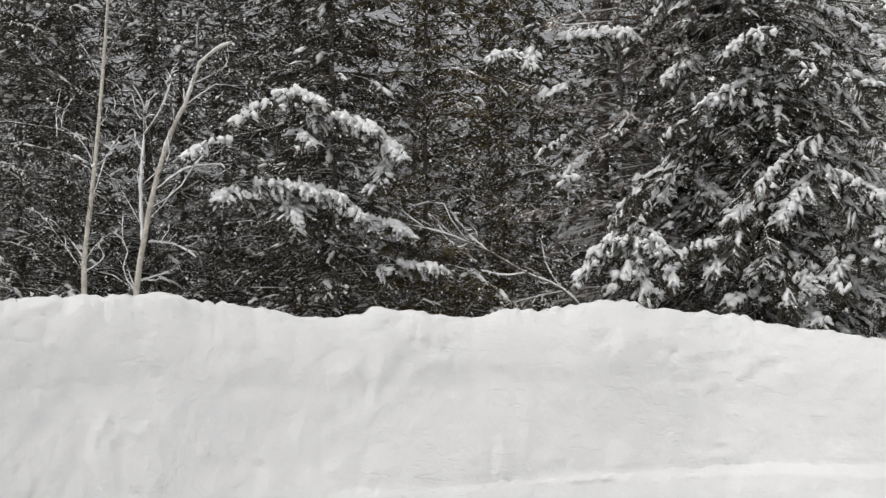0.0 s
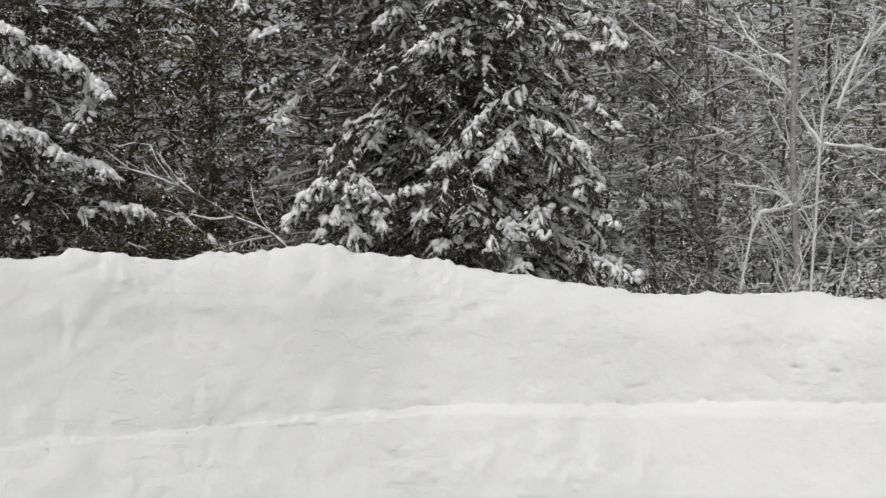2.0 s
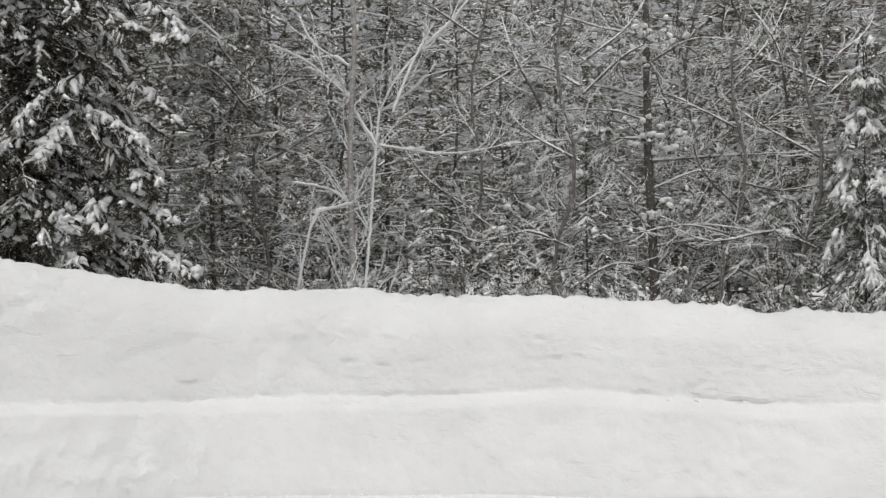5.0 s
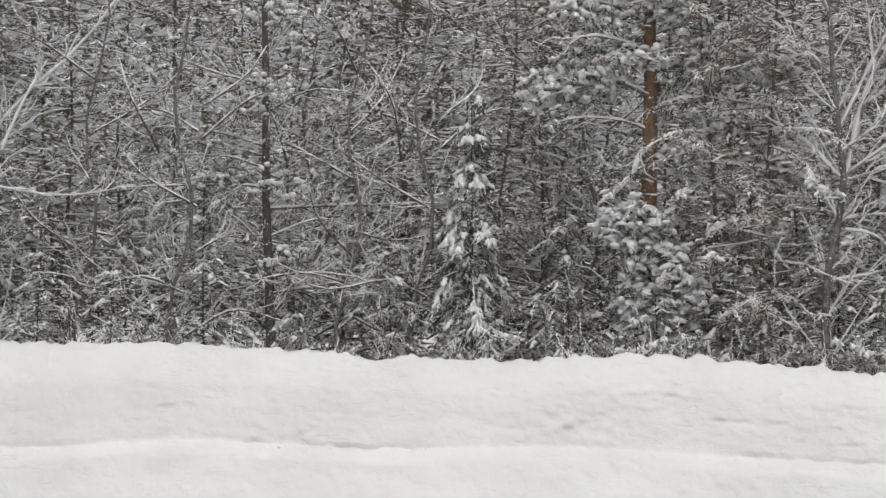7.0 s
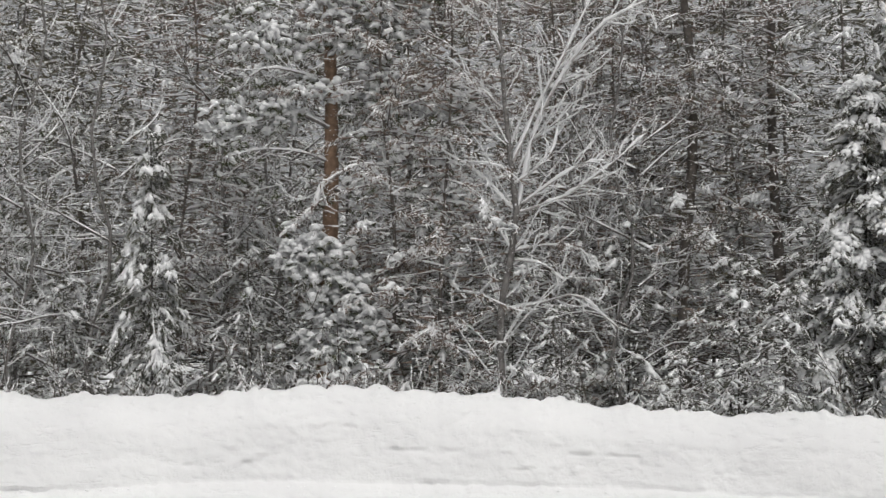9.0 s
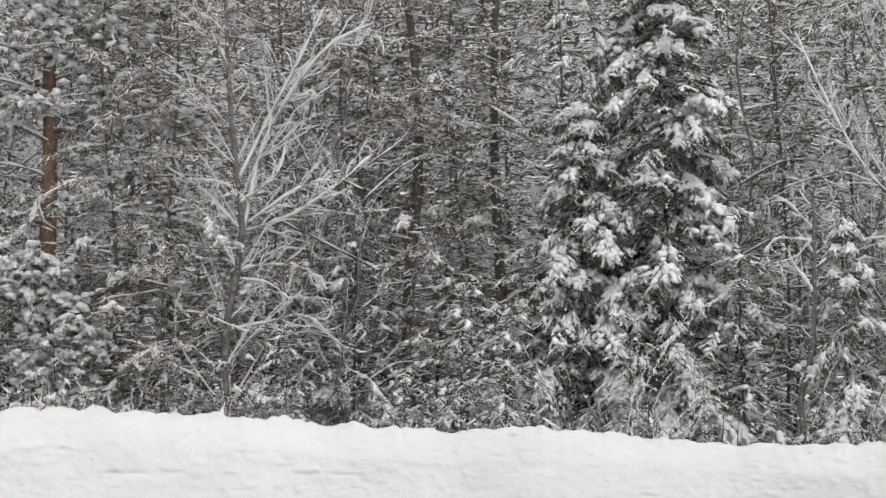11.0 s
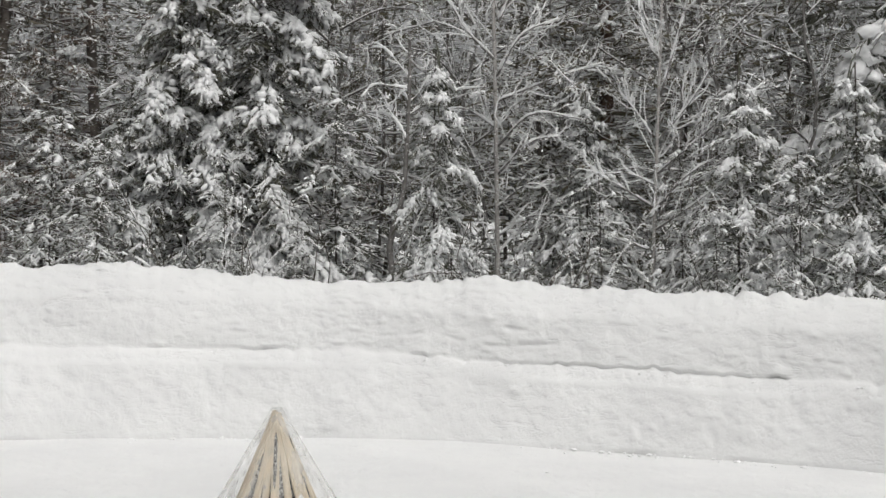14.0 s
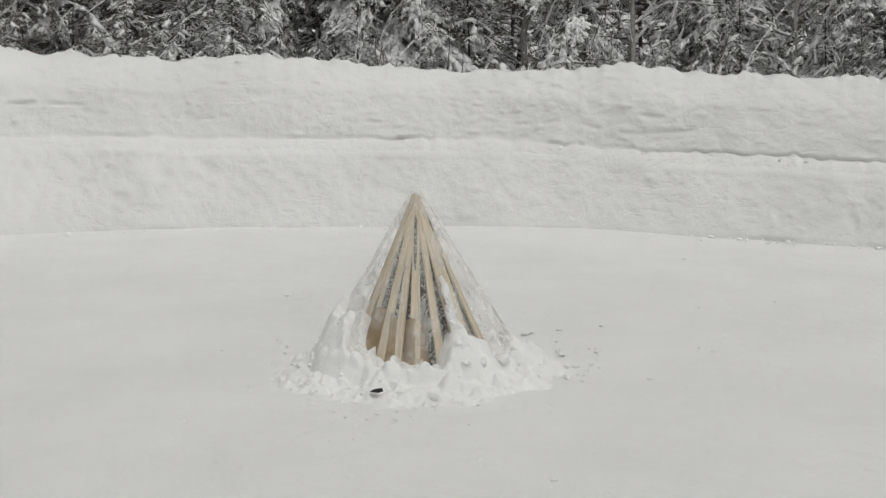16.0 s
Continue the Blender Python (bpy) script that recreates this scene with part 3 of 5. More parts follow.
def conifer_meshes(seed, height, radius=0.05, reach=2.3, count=62, needles=None, bark=None, streaks=0.6, fill=1500, fine=0.065):
    """A crowded forest conifer: level limbs that bend up or down, lined with snow, thin needled twigs that hide the stem."""
    rng = np.random.default_rng(seed)
    stem, wood, green, snow = Soup(), Soup(), Soup(), Soup()
    z = np.linspace(-0.6, height, 14)
    axis = np.stack([0.16 * np.sin(z * 0.7 + seed), 0.16 * np.cos(z * 0.5 + seed), z], axis=1)
    tube(stem, axis, np.maximum(radius * (1 - 0.75 * np.clip(z, 0, None) / height), 0.015), 8)
    a, zc = rng.uniform(0, 6.28, fill), rng.uniform(0.2, 11.5, fill)
    out = np.stack([np.cos(a), np.sin(a), rng.uniform(-0.35, 0.2, fill)], axis=1)
    c0 = out * [1, 1, 0] * (1.3 * rng.uniform(0.05, 1.0, (fill, 1))) + UP * zc[:, None]
    c1 = c0 + unit(out + rng.normal(0, 0.7, (fill, 3)) * [1, 1, 0.3]) * rng.uniform(0.18, 0.45, (fill, 1))
    spikes(green, c0, c1, 0.05)
    some = rng.random(fill) < 0.5
    spikes(snow, c0[some] + UP * 0.018, c0[some] + (c1 - c0)[some] * 0.8 + UP * 0.018, 0.04)
    for i in range(count):
        h, a = 0.4 + 11.2 * (i + rng.random()) / count, rng.uniform(0, 6.28)
        length = reach * rng.uniform(0.5, 1.35) * (1 - 0.35 * h / height)
        out = np.array([math.cos(a), math.sin(a), 0.0])
        side = np.array([-out[1], out[0], 0.0])
        rise, curl = rng.uniform(-0.28, 0.3), rng.uniform(-0.3, 0.22)
        pts = spline([UP * h, UP * (h + rise * 0.35 * length) + out * length * 0.33 + side * rng.normal(0, 0.1), UP * (h + (rise + 0.3 * curl) * 0.7 * length) + out * length * 0.68 + side * rng.normal(0, 0.16), UP * (h + (rise + curl) * length) + out * length + side * rng.normal(0, 0.3)], 7)
        rad = np.linspace(0.022, 0.007, 7)
        tube(wood, pts, rad, 3)
        if rng.random() < 0.85:
            lined(snow, pts, rad, rng, 0.85, rng.uniform(0.8, 1.7))
        m = int(length / fine)
        at = rng.uniform(0.15, 1, m)
        g = unit(np.gradient(pts, axis=0))
        k = np.minimum((at * 6).astype(int), 5)
        p = pts[k] + (pts[k + 1] - pts[k]) * (at * 6 - k)[:, None]
        d = unit(g[k] * 0.8 + side * (rng.choice([-1, 1], m) * rng.uniform(0.4, 1.1, m))[:, None] + UP * rng.uniform(-0.4, 0.3, (m, 1)))
        ll = rng.uniform(0.16, 0.42, m) * (1.2 - 0.6 * at)
        mid = p + d * (ll * 0.5)[:, None]
        end = mid + unit(d + rng.normal(0, 0.3, (m, 3)) + UP * rng.uniform(-0.7, 0.3, (m, 1))) * (ll * 0.55)[:, None]
        blades(green, p, mid, 0.02)
        blades(green, mid, end, 0.02)
        on = rng.random(m) < streaks
        w = rng.uniform(0.016, 0.04, on.sum())
        blades(snow, p[on] + UP * 0.014, mid[on] + (mid - p)[on] * 0.12 + UP * 0.02, w, 0.2)
        blades(snow, mid[on] - (mid - p)[on] * 0.08 + UP * 0.02, end[on] + UP * 0.012, w * 0.95, 0.2)
        for j in range(5):
            u = rng.uniform(0.15, 1, (m, 1))
            q = p + (end - p) * u - UP * 0.01
            td = unit(d + rng.normal(0, 0.6, (m, 3)) - UP * 0.25)
            spikes(green, q, q + td * rng.uniform(0.08, 0.2, (m, 1)), rng.uniform(0.022, 0.04, m))
            if j < 1:
                spikes(snow, q + UP * 0.015, q + UP * 0.015 + td * rng.uniform(0.05, 0.13, (m, 1)), rng.uniform(0.014, 0.036, m))
        if rng.random() < 0.14:
            cushion(rng, snow, pts[2], pts[-1], 0.1, 16, 0.15)
    return stem.mesh("trunk", bark or SHADE_BARK), green.mesh("crown", needles or OLIVE_NEEDLES, False), snow.mesh("snow_cover", SNOW_SOFT), wood.mesh("branchwork", bark or SHADE_BARK)


def polar(az, d):
    return 0.3 + d * math.sin(radians(az)), -0.05 + d * math.cos(radians(az))


# ---- ground: one snow sheet from the yard to the horizon ----
def ground():
    r = np.concatenate([np.linspace(0.4, 20, 90), np.geomspace(20.5, 3000, 60)])
    a = np.radians(np.arange(0, 360, 2.0))
    rr, aa = np.meshgrid(r, a, indexing="ij")
    x, y = 0.3 + rr * np.sin(aa), rr * np.cos(aa)
    z = np.zeros_like(x)
    for i in range(x.shape[0]):
        if r[i] > 200:
            continue
        for j in range(x.shape[1]):
            p = Vector((x[i, j], y[i, j], 0.0))
            z[i, j] = 0.035 * noise.noise(p * 0.45) + 0.012 * noise.noise(p * 2.1)
    z += np.clip((rr - 19) / 8, 0, 1) ** 2 * 0.2
    n, k = x.shape
    i, j = np.meshgrid(np.arange(n - 1), np.arange(k), indexing="ij")
    q = np.stack([i * k + j, i * k + (j + 1) % k, (i + 1) * k + (j + 1) % k, (i + 1) * k + j], axis=-1).reshape(-1, 4)
    v = np.stack([x, y, z], axis=-1).reshape(-1, 3)
    v = np.concatenate([v, [[0.3, 0.0, 0.0]]])
    c = np.stack([np.full(k, len(v) - 1), np.arange(k), (np.arange(k) + 1) % k], axis=1)
    ob = new("ground", mesh("ground", v, c, q[:, ::-1], SNOW_GROUND))
    ob.data.flip_normals() if ob.data.polygons[10].normal.z < 0 else None
    return tagged(ob, "flat untrodden snow of the yard and forest floor", "snow", kind="structure")


ground()

# ---- the ploughed bank, in two steps, bent round the yard ----
FOOT = [(-40, 11.5), (-20, 12.6), (0, 14.2), (10, 15.2), (20, 15.6), (35, 15.6), (50, 15.5), (65, 15.3), (80, 14.8), (95, 13.9), (110, 12.9), (130, 11.5)]
LEDGE = [(-40, 0.7), (-8, 0.75), (0, 0.86), (10, 0.97), (20, 1.03), (32, 1.09), (53, 1.05), (62, 1.0), (72, 0.915), (82, 0.875), (88, 0.805), (97, 0.75), (130, 0.76)]
CREST = [(-40, 2.5), (-20, 2.75), (-12.5, 2.86), (-6, 2.6), (-3.3, 2.72), (0, 2.62), (5.7, 2.82), (10, 2.66), (14.8, 2.44), (19.4, 2.25), (25.5, 2.27), (28.7, 2.18), (33, 2.22), (39, 2.13), (42, 2.07), (47, 2.03), (52, 2.14), (59, 2.03), (66, 1.85), (68.5, 1.77), (72, 1.83), (77, 1.7), (80.5, 1.62), (85, 1.605), (87.3, 1.695), (89.5, 1.585), (97, 1.535), (130, 1.5)]


def along(table, az):
    return np.interp(az, [a for a, _ in table], [v for _, v in table])


SCRAPES = [(radians(a) * 15, z, r) for a, z, r in ((93.9, -0.1, 0.72), (86.2, -0.25, 0.85), (70, -0.35, 0.9))]


def snow_bank():
    az = np.concatenate([np.arange(-40, -20, 0.4), np.arange(-20, 106, 0.13), np.arange(106, 130, 0.4)])
    ker = np.hanning(13)
    ker /= ker.sum()
    smooth = lambda v: np.convolve(np.pad(v, 6, mode="edge"), ker, mode="valid")
    foot, ledge, crest = (smooth(along(t, az)) for t in (FOOT, LEDGE, CREST))
    # profile: share along each face
    rows = []
    for u in np.linspace(0, 1, 26):
        rows.append(("low", u))
    for u in np.linspace(0.12, 1, 6):
        rows.append(("step", u))
    for u in np.linspace(0.03, 1, 50):
        rows.append(("high", u))
    for u in np.linspace(0.05, 1, 16):
        rows.append(("back", u))
    v = np.zeros((len(az), len(rows), 3))
    for i, a in enumerate(az):
        sn, cs = math.sin(radians(a)), math.cos(radians(a))
        along_m = radians(a) * 15
        top_d = 0.54 + 0.06 * noise.noise(Vector((along_m * 0.35, 3, 0)))
        wid = 0.16 + 0.1 * noise.noise(Vector((along_m * 0.7, 9, 0)))
        wid = max(0.2 + 1.1 * (wid - 0.16) + 0.05 * noise.noise(Vector((along_m * 3.1, 6, 0))), 0.06)
        fade = min(max((a + 9) / 32, 0.0), 1.0)
        wid *= fade
        lz = ledge[i] + 0.05 * noise.noise(Vector((along_m * 0.5, 5, 1)))
        lip = 0.03 * noise.noise(Vector((along_m * 4.0, 5, 2))) + 0.03 * noise.noise(Vector((along_m * 11.0, 5, 7)))
        low_z = lz - 0.15 * fade
        brow = 0.03 * noise.noise(Vector((along_m * 1.9, 2, 6))) * fade
        cz = crest[i]
        jag = 0.04 * noise.noise(Vector((along_m * 1.6, 1, 4))) + 0.035 * noise.noise(Vector((along_m * 4.0, 2, 4))) + 0.075 * abs(noise.noise(Vector((along_m * 2.6, 8, 4)))) + 0.06 * abs(noise.noise(Vector((along_m * 7.0, 8, 9)))) - 0.03
        slit = 0.08 * min(max((a + 12) / 10, 0.0), 1.0) * max(0.0, noise.noise(Vector((along_m * 1.1, 4, 4))) + 0.7 * noise.noise(Vector((along_m * 5, 4, 8))) + 0.4 * noise.noise(Vector((along_m * 14, 4, 3))) - 0.24)
        for k, (kind, u) in enumerate(rows):
            if kind == "low":
                d, z = (top_d - wid) * u ** 1.1, low_z * u
                d -= 0.025 * (1 - u) ** 6
                d += 0.1 * max(0.0, noise.noise(Vector((along_m * 2.2, 12, 3))) + 0.5 * noise.noise(Vector((along_m * 7.0, 12, 6))) - 0.3) * math.exp(-((u - 0.06) / 0.06) ** 2)
                z += brow * u ** 6 - 0.06 * (u == 0)
                d += 0.09 * max(0.0, noise.noise(Vector((along_m * 1.7, 6, 3))) + 0.5 * noise.noise(Vector((along_m * 6.0, 6, 3)))) * (u == 0)
            elif kind == "step":
                d, z = top_d - wid * (1 - u) + slit * (u == 1), low_z + (lz - low_z) * math.sin(u * 1.45) / math.sin(1.45) + brow * (1 - u) + lip * u
            elif kind == "high":
                steep = min(u / 0.5, 1.0)
                d = top_d + (0.16 + 0.4 * (1 - fade)) * steep + 0.62 * max(0.0, u - 0.5) ** 1.25 * 2
                z = lz + (cz - lz) * (0.58 * steep + 0.42 * math.sin(max(0.0, u - 0.5) * 2 * 1.35) / math.sin(1.35))
                # level cracks where the packed layers part
                for lev in (0.19, 0.36, 0.6):
                    gape = noise.noise(Vector((along_m * 1.1, lev * 40, 2))) + 0.8 * noise.noise(Vector((along_m * 6.0, lev * 40, 5))) - 0.28
                    if gape > 0:
                        d += 0.085 * min(gape, 0.5) * math.exp(-((z - lz - lev - 0.06 * noise.noise(Vector((along_m * 1.6, lev * 9, 1)))) / 0.017) ** 2)
                d -= 0.5 * slit * math.exp(-((u - 0.03) / 0.05) ** 2)
                z += 0.012 * (slit > 0.01) + lip * (1 - u) ** 8 + jag * u ** 5
            else:
                d, z = top_d + 0.16 + 0.4 * (1 - fade) + 0.52 + 2.6 * u, cz + (0.1 - cz) * u ** 1.5 + jag * (1 - u)
            p = Vector((along_m, d, z))
            amp = 0.25 if kind == "step" else 1.0
            edge = min(1.0, 4 * z + 0.1)
            broken = min(max(0.5 + 1.6 * noise.noise(Vector((along_m * 0.55, z * 1.1, 11))), 0.6), 1.4)
            rough = 0.06 * noise.noise(p * 0.8) + 0.05 * abs(noise.noise(p * 2.1)) + broken * (0.034 * abs(noise.noise(p * 4.3)) + 0.02 * abs(noise.noise(p * 9.0)) + 0.009 * noise.noise(p * 5.0) + 0.008 * noise.noise(p * 11.0))
            chunk = max(0.0, noise.noise(Vector((along_m * 9.0, z * 14, 7))) - 0.3) * (0.03 + 0.05 * min(max((a - 30) / 30, 0.0), 1.0)) * broken
            if kind == "low":
                # curved scrape marks of the plough blade
                for ca, cz0, cr in SCRAPES:
                    off = cr - math.hypot(along_m - ca, (z - cz0) * 0.85)
                    if -0.05 < off < 0.5:
                        rough -= 0.022 * min(max((off + 0.02) / 0.05, 0.0), 1.0) * (1 - max(0.0, off) / 0.5) * (1 - u ** 3)
            d -= (rough + chunk) * amp * edge
            if kind in ("high", "back"):
                z += 0.02 * noise.noise(p * 6.0) * u
            r = foot[i] + d
            v[i, k] = (0.3 + r * sn, -0.05 + r * cs, z)
    n, m = len(az), len(rows)
    i, j = np.meshgrid(np.arange(n - 1), np.arange(m - 1), indexing="ij")
    q = np.stack([i * m + j, (i + 1) * m + j, (i + 1) * m + j + 1, i * m + j + 1], axis=-1).reshape(-1, 4)
    ob = new("snow_bank", mesh("snow_bank", v.reshape(-1, 3), (), q[:, ::-1], SNOW_BANK))
    return tagged(ob, "ploughed bank of white snow in two steps round the yard", "snow bank", kind="structure")


snow_bank()


def bank_crumbs():
    """Crumbs of snow that lie on the yard, along the foot and on the step of the bank."""
    rng = np.random.default_rng(17)
    soup = Soup()
    for k in range(1100):
        az = rng.uniform(-20, 108)
        which = rng.random()
        foot, ledge = (float(along(t, az)) for t in (FOOT, LEDGE))
        if which < 0.1:
            d, z, s = rng.uniform(5.5, foot - 0.3), 0.0, 0.006 + 0.016 * rng.random() ** 3
        elif which < 0.55:
            d, z, s = foot - abs(rng.normal(0, 0.09)) - 0.03, 0.0, rng.uniform(0.006, 0.013) + 0.022 * rng.random() ** 5
        else:
            d, z, s = foot + 0.5 + rng.normal(0, 0.03), ledge - 0.04, 0.006 + 0.018 * rng.random() ** 2.5
        x, y = polar(az, d)
        lumps(soup, np.array([[x, y, z]]), np.array([[s * 1.6, s, s * 0.6]]), rng, rng.normal(0, 1, (1, 3)) * [1, 1, 0.2])
    ob = new("snow_crumbs", soup.mesh("snow_crumbs", SNOW_SOFT))
    tagged(ob, "crumbs of broken snow along the bank", "snow crumbs", kind="stuff")


bank_crumbs()

# ---- the trees at the forest edge ----
def stand(meshes, az, d, turn=0.0, scale=1.0, label="", group="", z=0.3, kind="spruce", wide=1.0):
    x, y = polar(az, d)
    return spruce(kind, meshes, x, y, z, turn - az, scale, label, group, wide)


SNOWY = spruce_meshes(12, 17, 2.1, laden=0.1, bare=0.3, shape=0.5, girth=0.6, bark=SHADE_BARK, low=0.05, step=0.15, cnt=3, tiers=0.26, needles=NEEDLES_DARK, edge=0.9, boughs=[
    ((-0.74, -1.6, 6.38), (-1.66, -2.3, 5.85), 0.06, 1.0), ((-0.9, -1.6, 6.45), (-0.18, -2.3, 6.15), 0.08, 1.2), ((-0.64, -1.6, 5.8), (-0.36, -2.3, 5.46), 0.05, 0.8),
    ((-0.27, -1.6, 6.06), (0.73, -2.3, 5.72), 0.08, 1.4), ((0.48, -1.6, 5.78), (1.17, -2.3, 5.25), 0.1, 1.5), ((0.95, -1.6, 5.36), (0.64, -2.3, 4.75), 0.05, 0.6),
    ((-1.55, -1.6, 4.8), (-1.92, -2.35, 4.56), 0.05, 0.9), ((-1.5, -1.6, 4.86), (-0.3, -2.3, 4.7), 0.12, 1.4), ((-0.6, -1.6, 4.85), (0.2, -2.3, 4.55), 0.08, 1.2), ((-0.73, -1.6, 4.68), (-0.6, -2.3, 4.2), 0.05, 1.1),
    ((-0.08, -1.6, 4.6), (0.46, -2.3, 4.3), 0.08, 1.2), ((0.5, -1.6, 4.33), (1.26, -2.3, 4.0), 0.08, 1.4), ((0.86, -1.6, 3.53), (1.78, -2.35, 3.44), 0.06, 1.0), ((-1.84, -1.65, 5.65), (-2.3, -2.4, 5.28), 0.05, 0.6)])
DARK = spruce_meshes(17, 17, 2.9, laden=0.09, bare=0.2, shape=0.45, low=0.04, step=0.3, cnt=2, tiers=0.34, needles=NEEDLES_DARK, core=190, droop=1.4, girth=0.5, bark=SHADE_BARK)
BIG = spruce_meshes(11, 16, 3.0, laden=0.34, pads=0.05, girth=0.6, bark=SHADE_BARK, shape=0.6, low=0.05, step=0.15, cnt=3, tiers=0.3, needles=NEEDLES_DARK, edge=1.1, core=380, clumps=110, clump_load=0.55, boughs=[
    ((0.8, -1.6, 5.45), (-0.04, -2.4, 4.67), 0.1, 0.9), ((0.85, -1.6, 4.9), (0.27, -2.4, 4.14), 0.15, 1.5), ((0.98, -1.6, 5.0), (1.88, -2.45, 4.41), 0.1, 1.0), ((0.0, -1.6, 4.5), (-0.48, -2.4, 4.16), 0.05, 0.7),
    ((1.45, -1.6, 4.1), (2.14, -2.5, 3.81), 0.08, 0.7), ((1.45, -1.6, 3.65), (2.36, -2.5, 3.25), 0.08, 0.7), ((-0.49, -1.6, 3.9), (-1.28, -2.4, 3.64), 0.08, 0.9), ((-0.4, -1.6, 3.7), (-0.75, -2.4, 3.36), 0.06, 1.0),
    ((0.34, -1.6, 3.7), (-0.12, -2.4, 3.33), 0.06, 0.9), ((0.71, -1.6, 3.51), (0.72, -2.4, 3.07), 0.08, 1.1), ((1.81, -1.65, 2.86), (2.73, -2.55, 2.42), 0.1, 1.0), ((0.52, -1.6, 2.86), (0.9, -2.4, 2.58), 0.05, 1.0),
    ((1.81, -1.65, 5.45), (2.27, -2.5, 4.81), 0.08, 0.5), ((1.63, -1.65, 6.38), (2.27, -2.5, 5.92), 0.08, 0.5), ((2.09, -1.7, 6.75), (2.49, -2.5, 6.05), 0.1, 0.7), ((-0.04, -1.6, 6.47), (-0.93, -2.4, 5.96), 0.1, 0.9),
    ((1.08, -1.6, 3.8), (1.3, -2.4, 3.03), 0.05, 0.5), ((0.0, -1.6, 3.1), (-0.57, -2.4, 2.89), 0.05, 0.8), ((1.17, -1.6, 4.62), (1.79, -2.45, 3.65), 0.08, 0.5), ((1.9, -1.7, 7.6), (2.3, -2.5, 7.1), 0.1, 0.7), ((0.2, -1.6, 7.3), (-0.5, -2.4, 6.8), 0.1, 0.8)])
SPARSE = spruce_meshes(27, 17, 2.5, laden=0.12, bare=0.4, shape=0.45, girth=1.3, bark=SHADE_BARK, low=0.1, step=0.2, cnt=3, tiers=0.36, needles=NEEDLES_DARK, core=50, whorl=(3, 5), boughs=[
    ((-0.49, -1.8, 7.5), (0.47, -2.5, 7.44), 0.12, 1.3), ((-0.29, -1.8, 7.5), (-0.72, -2.5, 7.42), 0.08, 0.9), ((-1.57, -1.85, 7.3), (-2.0, -2.55, 7.06), 0.06, 0.8), ((-1.28, -1.8, 7.3), (-1.34, -2.5, 6.93), 0.05, 0.7),
    ((-0.3, -1.8, 6.74), (-1.06, -2.5, 6.43), 0.08, 0.9), ((1.65, -1.85, 7.19), (0.94, -2.5, 6.64), 0.08, 0.8), ((1.27, -1.8, 7.4), (1.41, -2.5, 6.86), 0.08, 0.8), ((-0.3, -1.8, 5.95), (-1.16, -2.5, 5.42), 0.08, 0.4),
    ((1.15, -1.8, 5.38), (0.92, -2.5, 4.6), 0.08, 1.0), ((1.34, -1.8, 5.33), (1.94, -2.55, 4.6), 0.08, 1.1), ((1.63, -1.85, 5.13), (1.66, -2.55, 4.55), 0.05, 0.8), ((-0.11, -1.8, 5.55), (-0.88, -2.5, 5.0), 0.06, 0.3)])
BOWED = spruce_meshes(28, 4.4, 0.9, laden=0.5, shape=0.6, low=0.3, step=0.13, cnt=3, tiers=0.24, needles=NEEDLES_DARK, droop=2.0, whorl=(4, 6), core=60, girth=0.5, boughs=[
    ((-0.1, -0.1, 3.9), (-0.88, -0.5, 3.26), 0.12, 1.1), ((-0.1, -0.1, 3.95), (-0.7, -0.5, 3.57), 0.1, 0.9), ((0, -0.1, 3.8), (-0.36, -0.5, 3.05), 0.1, 1.1), ((0, -0.1, 3.8), (0.16, -0.5, 3.0), 0.1, 1.2), ((0.1, -0.1, 3.9), (0.63, -0.5, 3.17), 0.1, 1.1), ((0, 0, 4.1), (0.42, -0.5, 3.64), 0.08, 0.7)])
LADEN = spruce_meshes(13, 12, 1.7, laden=0.22, shape=0.6, low=0.04, step=0.17, cnt=3, tiers=0.36, needles=NEEDLES_LADEN, droop=1.5, whorl=(4, 7), core=200, edge=0.5, pads=0.14, girth=0.6, clumps=140)
CLOTTED = spruce_meshes(33, 7.6, 1.75, laden=0.25, shape=0.75, low=0.05, step=0.17, cnt=3, tiers=0.34, needles=NEEDLES_LADEN, droop=1.2, whorl=(4, 6), core=160, edge=0.3, pads=0.1, girth=0.6, clumps=95)
SMALL = spruce_meshes(14, 5.0, 1.25, laden=0.32, shape=0.75, low=0.04, step=0.16, cnt=3, tiers=0.28, needles=NEEDLES_FROST_HAZE, droop=1.5, whorl=(4, 6), core=120, pads=0.3, girth=0.6, clumps=22, clump_load=0.65)
YOUNG = spruce_meshes(19, 5.6, 1.7, laden=0.5, shape=0.5, low=0.05, step=0.28, cnt=2, tiers=0.42, needles=NEEDLES_FROST_HAZE, core=80, droop=2.0, girth=0.4)
LAYERED = spruce_meshes(24, 5.0, 1.45, laden=0.3, shape=0.8, low=0.06, step=0.17, cnt=3, tiers=0.46, needles=NEEDLES_FROST_HAZE, droop=1.3, whorl=(4, 6), core=110, pads=0.35, girth=0.6, clumps=24)
FAR_DARK = spruce_meshes(15, 18, 3.0, girth=0.7, bark=SHADE_BARK, laden=0.25, bare=0.2, shape=0.45, low=0.04, needles=NEEDLES_DARK, coarse=True)
FAR_PALE = spruce_meshes(16, 17, 2.8, laden=0.25, bare=0.3, shape=0.45, low=0.04, needles=NEEDLES_FROST_HAZE, coarse=True, bark=DIM_STEM, girth=0.6)

